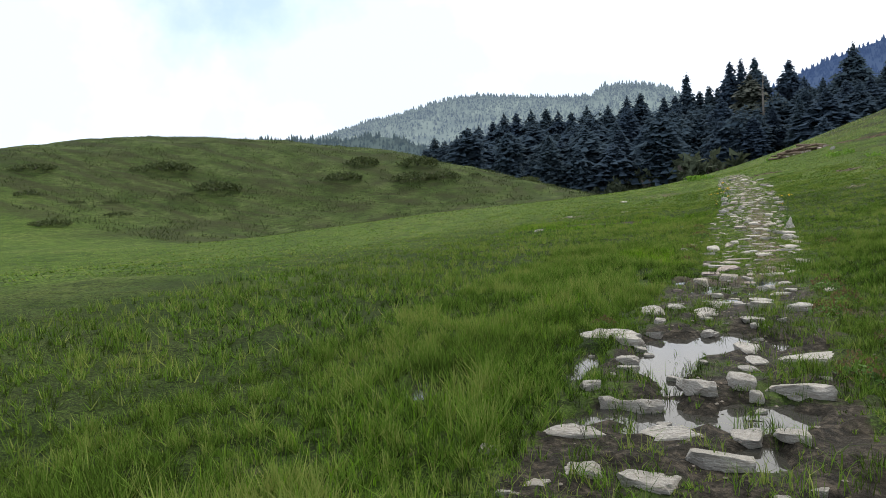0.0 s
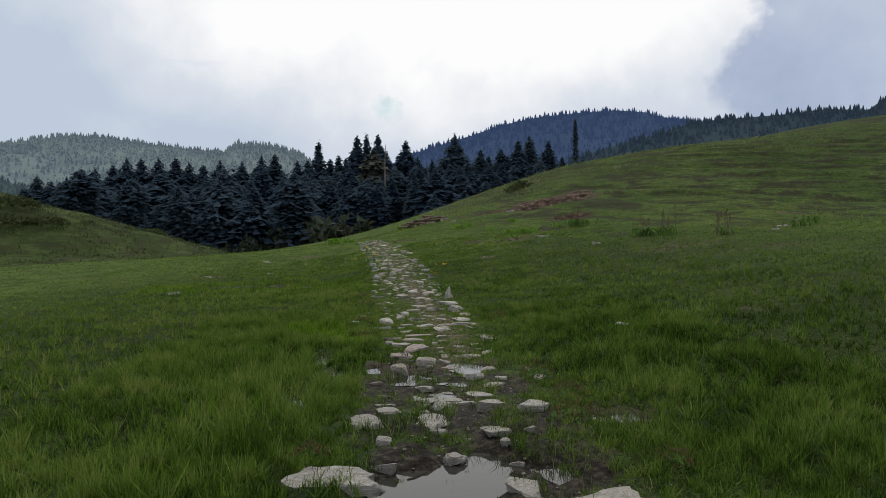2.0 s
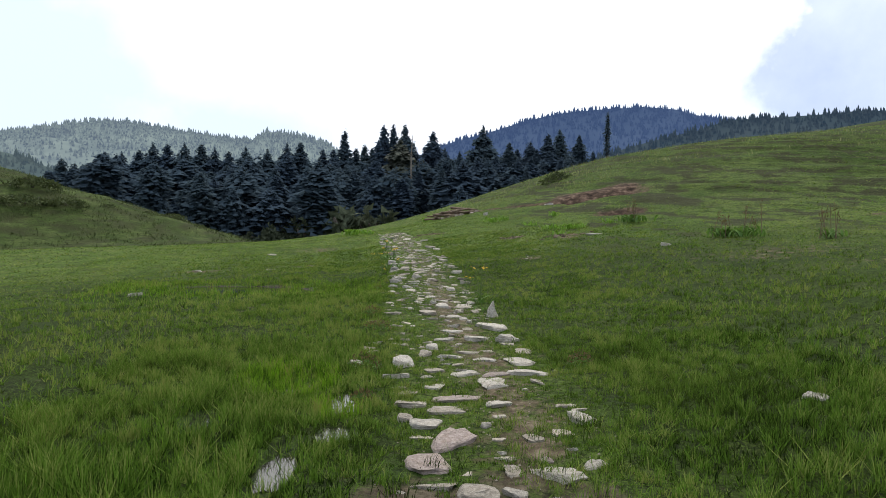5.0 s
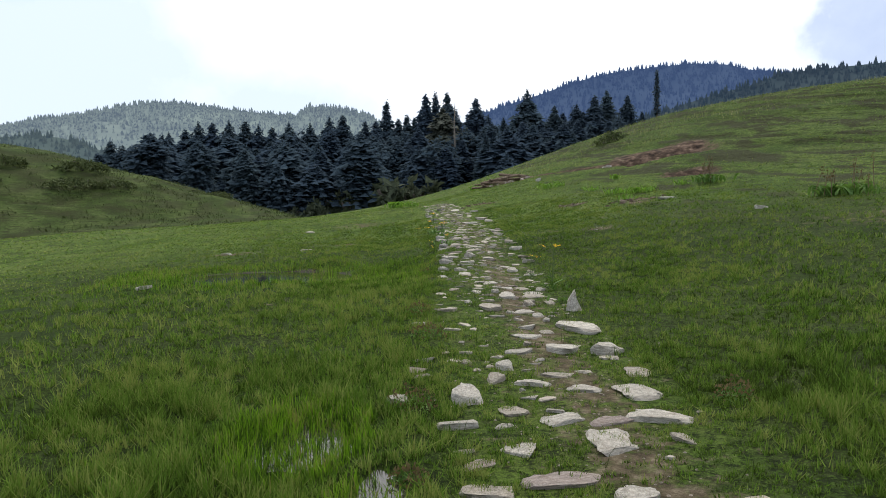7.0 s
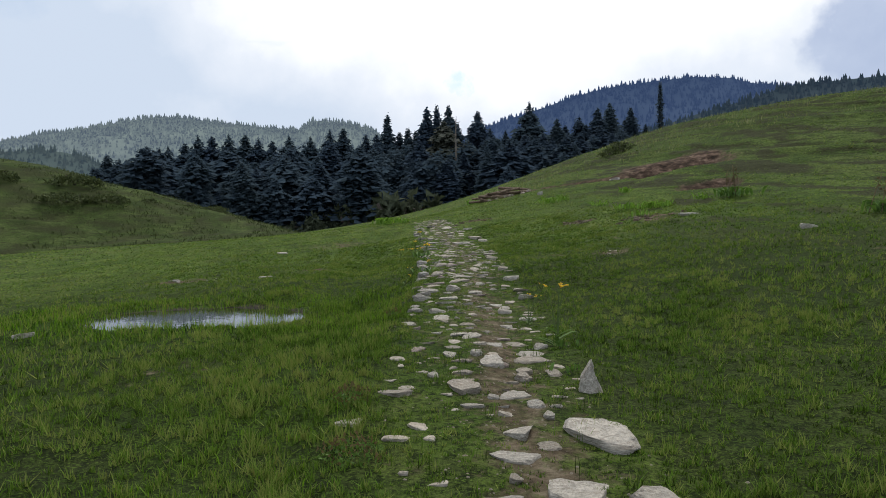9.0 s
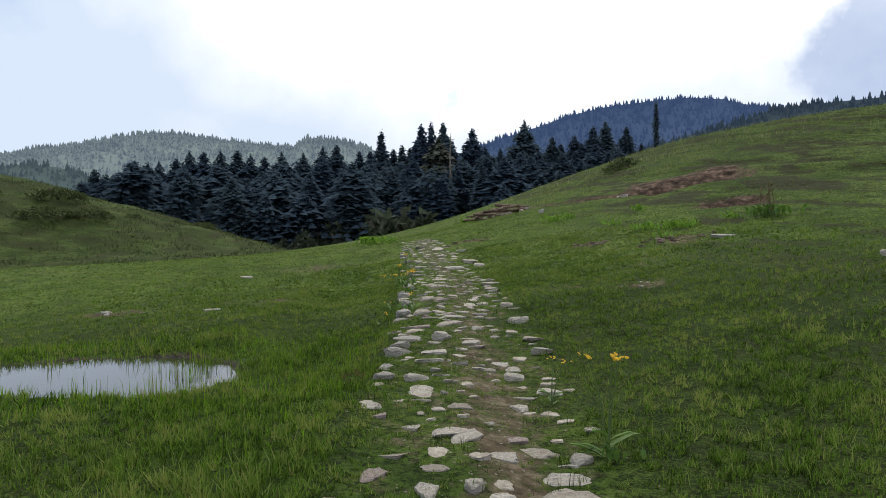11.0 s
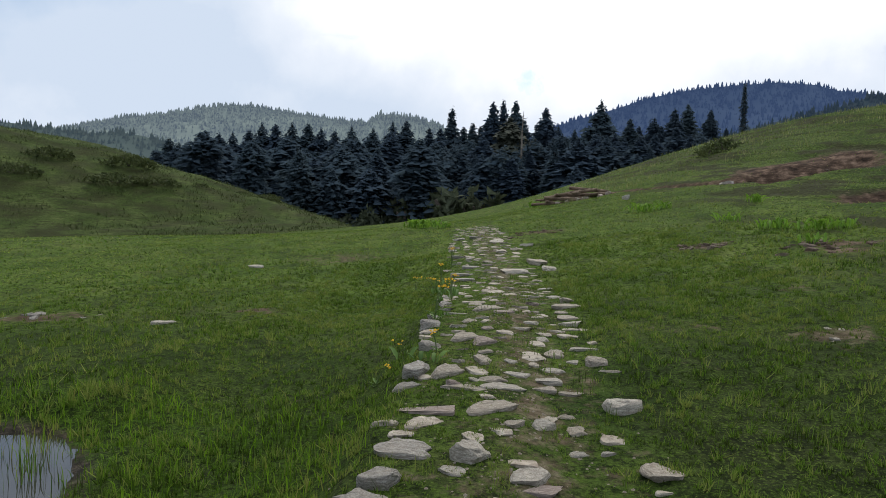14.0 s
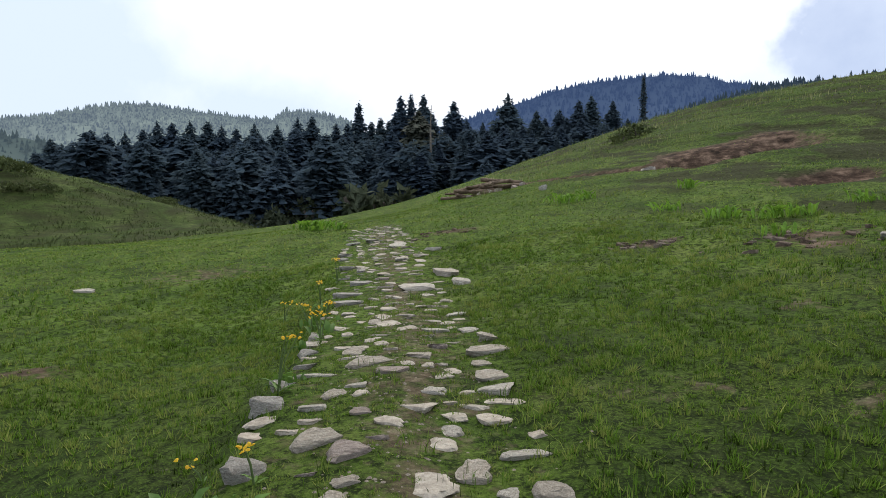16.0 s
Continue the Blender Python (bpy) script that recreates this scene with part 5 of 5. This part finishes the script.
def weed(x, y, r, h, leaves, stalks, seed, label, dry=True, narrow=1.0, leaf_mat=weed_leaves):
    """A clump of broad basal leaves with seed stalks."""
    ob = tagged(new("weed_plant"), label, "weed")
    rng = np.random.default_rng(seed)
    for k in range(leaves):
        a, up, s = rng.random() * 6.28, rng.uniform(0.75, 1.4), r * rng.uniform(0.55, 1.15)
        p = LEAF * (s, s * 1.4 * narrow, s)
        c, sn = math.cos(up), math.sin(up)
        p = np.stack([p[:, 0] * c - p[:, 2] * sn, p[:, 1], p[:, 0] * sn * (1 - 0.35 * p[:, 0] / s) + p[:, 2] * c], 1)
        ca, sa = math.cos(a), math.sin(a)
        p = np.stack([p[:, 0] * ca - p[:, 1] * sa, p[:, 0] * sa + p[:, 1] * ca, p[:, 2]], 1) + (rng.normal() * r * 0.45, rng.normal() * r * 0.25, 0)
        raw("leaf", p, LEAF_FACES, leaf_mat, ob, smooth_faces=True)
    for k in range(stalks):
        bx, by = rng.normal() * r * 0.5, rng.normal() * r * 0.3
        lean, tall = rng.normal() * 0.12, h * rng.uniform(0.6, 1.1)
        bm = bmesh.new()
        tapered(bm, [(bx, by, 0), (bx + lean * tall * 0.5, by, tall * 0.55), (bx + lean * tall, by, tall)], [0.012, 0.009, 0.005], 5)
        part("stalk", bm, dry_stalk if dry else green_stalk, ob)
        co, f = leaf_clump(rng, 26, 0.045, 0.045, tall * 0.42, 0.05)
        tagged(raw("seed_head", co + (bx + lean * tall * 0.8, by, tall * 0.55), f, rust_leaves if dry else weed_leaves, ob), kind="stuff")
    ob.location = (x, y, float(height(x, y)))
    return ob


dock = "clump of broad bright green dock leaves with brown seed stalks"
fresh = "clump of fresh bright green broad leaves on the slope"
for k, (x, y, r, h, leaves, stalks, label) in enumerate((
        (8.7, 25.9, 0.42, 0.75, 26, 3, dock), (9.7, 26.3, 0.36, 0.9, 16, 5, dock), (10.6, 23.8, 0.34, 0.8, 12, 6, dock), (8.2, 32.4, 0.42, 0.9, 20, 6, dock), (7.4, 32.8, 0.28, 0.4, 12, 0, fresh),
        (5.1, 33.0, 0.30, 0.3, 16, 0, fresh), (5.6, 32.4, 0.32, 0.3, 16, 0, fresh), (6.1, 32.3, 0.26, 0.3, 12, 0, fresh), (4.6, 34.3, 0.26, 0.3, 12, 0, fresh), (3.6, 38.6, 0.34, 0.3, 18, 0, fresh), (4.2, 38.9, 0.30, 0.3, 14, 0, fresh),
        (1.0, 50.6, 0.38, 0.3, 14, 0, fresh), (-3.2, 41.5, 0.42, 0.3, 22, 0, fresh), (-2.4, 40.5, 0.34, 0.3, 16, 0, fresh), (6.3, 37.6, 0.3, 0.3, 12, 0, fresh), (13.3, 23.9, 0.36, 0.6, 14, 2, dock), (14.3, 24.6, 0.34, 0.5, 12, 1, dock),
        (9.2, 25.4, 0.36, 0.5, 16, 1, dock), (5.0, 30.9, 0.25, 0.3, 10, 0, fresh))):
    weed(x, y, r * 1.25, h * 1.1, int(leaves * 2.1), stalks, 50 + k, label, narrow=0.55 if label == dock else 0.36, leaf_mat=dock_leaves if label == dock else weed_leaves)


def flower(x, y, tall, heads, seed, leaves=7):
    """A ragwort: a leafy stem with a flat bunch of yellow heads."""
    ob = tagged(new("yellow_flower"), "yellow wild flower on a leafy stem beside the path", "flower", "yellow flowers along the path")
    rng = np.random.default_rng(seed)
    for k in range(heads):
        lean = rng.normal() * 0.06, rng.normal() * 0.06
        bm = bmesh.new()
        tapered(bm, [(0, 0, 0), (lean[0] * 0.4, lean[1] * 0.4, tall * 0.55), (lean[0], lean[1], tall * (0.88 + 0.12 * rng.random()))], [0.006, 0.005, 0.003], 5)
        part("stem", bm, green_stalk, ob)
        co, faces = [], []
        for q in range(4):
            at = np.array([lean[0] + rng.normal() * 0.024, lean[1] + rng.normal() * 0.024, tall * 0.95 + rng.normal() * 0.012])
            rim, m, up = rng.uniform(0.009, 0.015, 9), len(co), rng.normal(size=2) * 0.4 + (0, -0.35)
            co.append(at + (0, 0, 0.007))
            co += [at + (rim[v] * math.cos(v * 0.698), rim[v] * math.sin(v * 0.698), rim[v] * (up[0] * math.cos(v * 0.698) + -up[1] * math.sin(v * 0.698))) for v in range(9)]
            faces += [(m, m + 1 + v, m + 1 + (v + 1) % 9) for v in range(9)]
        tagged(raw("flower_head", np.array(co), faces, petals, ob), kind="stuff")
    for k in range(leaves):
        a, s = rng.random() * 6.28, tall * rng.uniform(0.2, 0.36)
        p = LEAF * (s, s * 0.9, s)
        ca, sa = math.cos(a), math.sin(a)
        raw("leaf", np.stack([p[:, 0] * ca - p[:, 1] * sa, p[:, 0] * sa + p[:, 1] * ca, p[:, 2] + p[:, 0] * 0.35 + tall * 0.07 * k / 2], 1), LEAF_FACES, dock_leaves, ob, smooth_faces=True)
    ob.location = (x, y, float(height(x, y)) - 0.01)


for k, (x, y, tall, heads) in enumerate((
        (0.70, 18.78, 0.70, 4), (0.54, 20.05, 0.40, 2), (-1.28, 24.3, 0.22, 1), (-0.80, 24.7, 0.20, 2), (-0.98, 26.1, 0.42, 3), (-0.92, 27.7, 0.30, 4), (-1.0, 28.5, 0.30, 3),
        (-1.75, 30.2, 0.30, 2), (-1.35, 30.6, 0.32, 3), (-1.25, 31.6, 0.40, 4), (-1.35, 29.6, 0.3, 3), (-1.1, 24.9, 0.12, 1), (-1.2, 29.0, 0.28, 2))):
    flower(x, y, tall, heads, 200 + k)
# leafy growth under the flowers, russet sorrel along the path's wet edge
for k, (x, y, r) in enumerate(((-1.05, 27.4, 0.16), (-1.0, 28.2, 0.2), (-1.15, 29.0, 0.2), (-1.3, 30.2, 0.16), (-0.85, 24.4, 0.2), (-1.0, 26.4, 0.18), (0.72, 18.7, 0.16), (0.62, 17.6, 0.14))):
    weed(x, y, r, 0.1, 10, 0, 300 + k, "low leafy plants between the path stones", narrow=0.7, leaf_mat=dock_leaves)
for k, (x, y, w, h) in enumerate(((-1.15, 13.6, 0.5, 0.16), (-1.05, 15.6, 0.5, 0.14), (-1.2, 16.6, 0.4, 0.13), (0.75, 9.0, 0.5, 0.18), (0.62, 7.3, 0.5, 0.16), (0.85, 8.2, 0.4, 0.14), (1.15, 13.4, 0.4, 0.18), (-1.35, 6.6, 0.4, 0.10), (0.6, 5.2, 0.4, 0.16), (-1.2, 21.0, 0.4, 0.14), (0.95, 6.2, 0.35, 0.12), (-1.1, 12.3, 0.3, 0.1))):
    ob = tagged(new("sorrel_plant"), "russet tuft of low sorrel at the path's edge", "weed")
    tagged(raw("foliage", *leaf_clump(np.random.default_rng(400 + k), 200, w / 2.6, w / 3, h * 0.55, 0.03, 0.9), dock_leaves, ob), kind="stuff")
    tagged(raw("seed_head", *leaf_clump(np.random.default_rng(440 + k), 140, w / 2.6, w / 3, h, 0.03, 1.8), rust_leaves, ob), kind="stuff")
    ob.location = (x, y, float(height(x, y)) - 0.01)

# ---- grass ----


def grass(name, x, y, tall, wide, mat, label, seed, lean=0.5, segments=1):
    """Blades as one mesh: each a bent sliver rooted in the ground."""
    rng = np.random.default_rng(seed)
    n = len(x)
    tall = tall * (0.3 + 1.4 * lattice(x * 11, y * 11, 18)) if segments == 1 else tall
    z = height(x, y) - 0.006
    a = rng.uniform(0, 2 * np.pi, n)
    side = np.stack([np.cos(a), np.sin(a), np.zeros(n)], 1) * (wide / 2)[:, None]
    b = rng.uniform(0, 2 * np.pi, n)
    tip = np.stack([np.cos(b), np.sin(b), np.zeros(n)], 1) * (tall * lean * np.abs(rng.normal(0, 1, n)))[:, None]
    root = np.stack([x, y, z], 1)
    up = np.stack([np.zeros(n), np.zeros(n), tall], 1)
    clump = lattice(x * 11, y * 11, 18)
    # tone falls right of the near path: foreground shade put into the blade colour
    tone = np.clip(rng.normal(0.39, 0.27, n) + 0.10 * smooth(9, 13, y) + 0.6 * (lattice(x * 1.7, y * 1.7, 17) - 0.5) + 0.95 * (clump - 0.5) - 0.15 * smooth(19, 15, y) * smooth(0.6, 1.3, x), 0, 1)
    if segments == 1:
        co = np.stack([root - side, root + side, root + up + tip], 1).reshape(-1, 3)
        faces = np.arange(3 * n).reshape(-1, 3)
        tone = np.repeat(tone, 3)
    else:
        mid = root + up * 0.6 + tip * 0.28
        co = np.stack([root - side, root + side, mid - side * 0.8, mid + side * 0.8, root + up * 0.97 + tip], 1).reshape(-1, 3)
        i = 5 * np.arange(n)[:, None]
        faces = np.concatenate([i + (0, 1, 3), i + (0, 3, 2), i + (2, 3, 4)])
        tone = np.repeat(tone, 5)
    me = bpy.data.meshes.new(name)
    me.vertices.add(len(co))
    me.vertices.foreach_set("co", co.astype(np.float32).ravel())
    me.loops.add(faces.size)
    me.loops.foreach_set("vertex_index", faces.astype(np.int32).ravel())
    me.polygons.add(len(faces))
    me.polygons.foreach_set("loop_start", np.arange(0, faces.size, 3, dtype=np.int32))
    me.update(calc_edges=True)
    me.attributes.new("tone", "FLOAT", "POINT").data.foreach_set("value", tone.astype(np.float32))
    me.materials.append(mat)
    return tagged(new(name, me), label, "grass", kind="stuff")


rng = np.random.default_rng(77)


def sown(n, x0, x1, y0, y1, keep):
    x, y = rng.uniform(x0, x1, n), rng.uniform(y0, y1, n)
    k = rng.random(n) < keep(x, y)
    return x[k], y[k]


def turf_cover(x, y):
    e = earth(x, y)[0] + 0.5 * (lattice(x * 4, y * 4, 23) - 0.5)
    worn = 0.6 + 0.4 * smooth(0.25, 0.6, lattice(x * 0.8, y * 0.8, 29) + 0.15 * lattice(x * 5, y * 5, 31))
    tuft = 0.25 + 0.75 * smooth(0.22, 0.55, lattice(x * 11, y * 11, 18))
    return (1 - 0.75 * soaked(x, y)) * np.clip(1.0 - 1.15 * e, 0.08, 1) * worn * tuft * (1 - 0.85 * terrace(x, y)) * smooth(-0.1, 0.25, pond_distance(x, y))


def tufted(n, x0, x1, y0, y1, keep, blades=8, r=0.024):
    """Blades in rosettes: the middle of each tuft, repeated, and each blade's own offset."""
    cx, cy = sown(n, x0, x1, y0, y1, keep)
    a, q = rng.uniform(0, 2 * np.pi, blades * len(cx)), r * np.sqrt(rng.random(blades * len(cx)))
    return np.repeat(cx, blades) + q * np.cos(a), np.repeat(cy, blades) + q * np.sin(a)


def short(x, y):
    """How tall the turf stands: cropped low in some patches, longer in others, low on the path."""
    return (0.65 + 0.7 * lattice(x * 1.4, y * 1.4, 37)) * (1 + 0.5 * smooth(0.8, 1.6, np.abs(x - 0.1)) * smooth(16, 9, y) + 0.3 * smooth(0.8, 1.6, np.abs(x - 0.1)) * smooth(24, 18, y)) * (1 + 0.35 * lush(x, y)) * (1 - 0.45 * in_path(x, y))


x, y = tufted(62000, -3.8, 3.6, 1.6, 15, turf_cover, 9)
grass("meadow_grass", x, y, rng.uniform(0.03, 0.065, len(x)) * short(x, y), rng.uniform(0.005, 0.010, len(x)), turf_blades, "lush grass beside and between the wet path stones", 12, 0.6)
x, y = tufted(56000, -3.8, 3.6, 15, 34, turf_cover, 8)
grass("meadow_grass", x, y, rng.uniform(0.022, 0.05, len(x)) * short(x, y), rng.uniform(0.006, 0.012, len(x)), turf_blades, "short grazed grass beside and between the path stones", 8, 0.6)
x, y = tufted(68000, -8.5, 9, 1.0, 34, lambda x, y: turf_cover(x, y) * np.where((x > -3.8) & (x < 3.6), 0.0, 1.0) * (0.4 + 0.6 * smooth(9, 5, np.abs(x))), 7, 0.03)
grass("meadow_grass", x, y, rng.uniform(0.03, 0.065, len(x)) * short(x, y), rng.uniform(0.008, 0.016, len(x)), turf_blades, "short grazed meadow grass, bright green with dry blades", 1, 0.6)
x, y = sown(240000, -13, 16, 10, 52, lambda x, y: turf_cover(x, y) * (1 - 0.5 * smooth(3, 7, x) * smooth(24, 30, y)) * np.where((y < 34) & (x > -8) & (x < 8.5), 0.0, 1.0))
grass("meadow_grass", x, y, rng.uniform(0.02, 0.05, len(x)), rng.uniform(0.014, 0.030, len(x)), turf_blades, "short grazed grass on the slope", 2, 1.3)
x, y = sown(170000, -48, 42, 8, 96, lambda x, y: np.where((x > -13) & (x < 16) & (y < 52), 0.0, 0.85) * (1 - 0.9 * smooth(55, 95, y)) * (1 - 0.8 * smooth(-30, -48, x)))
grass("meadow_grass", x, y, rng.uniform(0.025, 0.06, len(x)), rng.uniform(0.03, 0.07, len(x)), turf_blades, "grazed grass further up the meadow", 3, 1.4)
x, y = sown(110000, -9, 0, 1.0, 26, lambda x, y: (1 - 0.7 * soaked(x, y)) * lush(x, y) ** 1.3 * smooth(-0.18, 0.02, pond_distance(x, y)) * (0.3 + 0.7 * lattice(x * 3, y * 3, 41)))
near_path = np.maximum(smooth(10.5, 8, y), smooth(18.5, 20.5, y))
grass("tall_grass", x, y, (0.05 + 0.11 * rng.random(len(x)) ** 1.5) * (0.5 + 0.5 * near_path), rng.uniform(0.005, 0.009, len(x)), reed_blades, "tall bright green marsh grass beside path and pond", 4, 0.45, 2)
# scattered taller tufts in the wet strip and on the ridge line
cx, cy = sown(2600, -4.5, 4.5, 2, 30, lambda x, y: 0.25 + 0.6 * smooth(0.5, 0.8, lattice(x * 0.7, y * 0.7, 51)))
x = np.repeat(cx, 12) + rng.normal(0, 0.035, 12 * len(cx))
y = np.repeat(cy, 12) + rng.normal(0, 0.035, 12 * len(cx))
k = earth(x, y)[0] < 0.5
x, y = x[k], y[k]
grass("grass_tuft", x, y, rng.uniform(0.05, 0.13, len(x)), rng.uniform(0.003, 0.006, len(x)), turf_blades, "loose tufts of longer grass in the turf", 5, 0.5, 2)
x, y = sown(20000, 2, 36, 48, 72, lambda x, y: (smooth(0.45, 0.75, lattice(x * 0.8, y * 0.8, 61)) * 0.9 + 0.05) * (1 - terrace(x, y)) * smooth(0.5, 0.25, earth(x, y)[0]))
grass("ridge_grass", x, y, rng.uniform(0.08, 0.28, len(x)), rng.uniform(0.010, 0.022, len(x)), seed_grass, "long seeding grass along the brow of the hill", 6, 0.35, 2)
x, y = sown(52000, -120, -22, 60, 150, lambda x, y: smooth(0.35, 0.7, lattice(x * 0.35, y * 0.35, 71)) * 0.9 + 0.06)
grass("hill_grass", x, y, rng.uniform(0.12, 0.40, len(x)), rng.uniform(0.08, 0.22, len(x)), shrub_leaves, "rough dark tussocks on the far grassy hill", 7, 0.6)
# rushes standing in the pond, and sedge on the mud between the puddles
cx, cy = sown(420, -7, -2.2, 20.2, 24.2, lambda x, y: smooth(-0.02, -0.15, pond_distance(x, y)) * smooth(0.35, 0.7, lattice(x * 1.6, y * 1.6, 87)))
x, y = np.repeat(cx, 9) + rng.normal(0, 0.05, 9 * len(cx)), np.repeat(cy, 9) + rng.normal(0, 0.05, 9 * len(cx))
grass("pond_rush", x, y, rng.uniform(0.16, 0.32, len(x)), rng.uniform(0.004, 0.008, len(x)), reed_blades, "sparse green rushes standing in the pond", 9, 0.2, 2)
cx, cy = sown(1700, -1.7, 1.2, 2.5, 11.5, lambda x, y: smooth(0.40, 0.62, lattice(x * 2.6, y * 2.2, 8) * 0.7 + 0.3 * lattice(x * 6, y * 6, 9)) * smooth(0.5, 0.9, np.abs(x + 0.25) + 0.55))
x, y = np.repeat(cx, 16) + rng.normal(0, 0.035, 16 * len(cx)), np.repeat(cy, 16) + rng.normal(0, 0.035, 16 * len(cx))
grass("sedge_tuft", x, y, rng.uniform(0.04, 0.13, len(x)), rng.uniform(0.003, 0.006, len(x)), turf_blades, "dark trampled sedge between puddles and stones", 10, 0.9, 2)
cx, cy = sown(2500, -3, -0.9, 11.2, 14, lambda x, y: 0.9 * smooth(1.6, 1.1, np.minimum(np.hypot((x + 1.85) / 0.35, (y - 12.9) / 0.5), np.hypot((x + 1.3) / 0.14, (y - 11.9) / 0.3))))
x, y = np.repeat(cx, 9) + rng.normal(0, 0.03, 9 * len(cx)), np.repeat(cy, 9) + rng.normal(0, 0.03, 9 * len(cx))
grass("marsh_grass", x, y, rng.uniform(0.06, 0.15, len(x)), rng.uniform(0.004, 0.008, len(x)), reed_blades, "bright marsh grass standing in shallow water", 11, 0.35, 2)
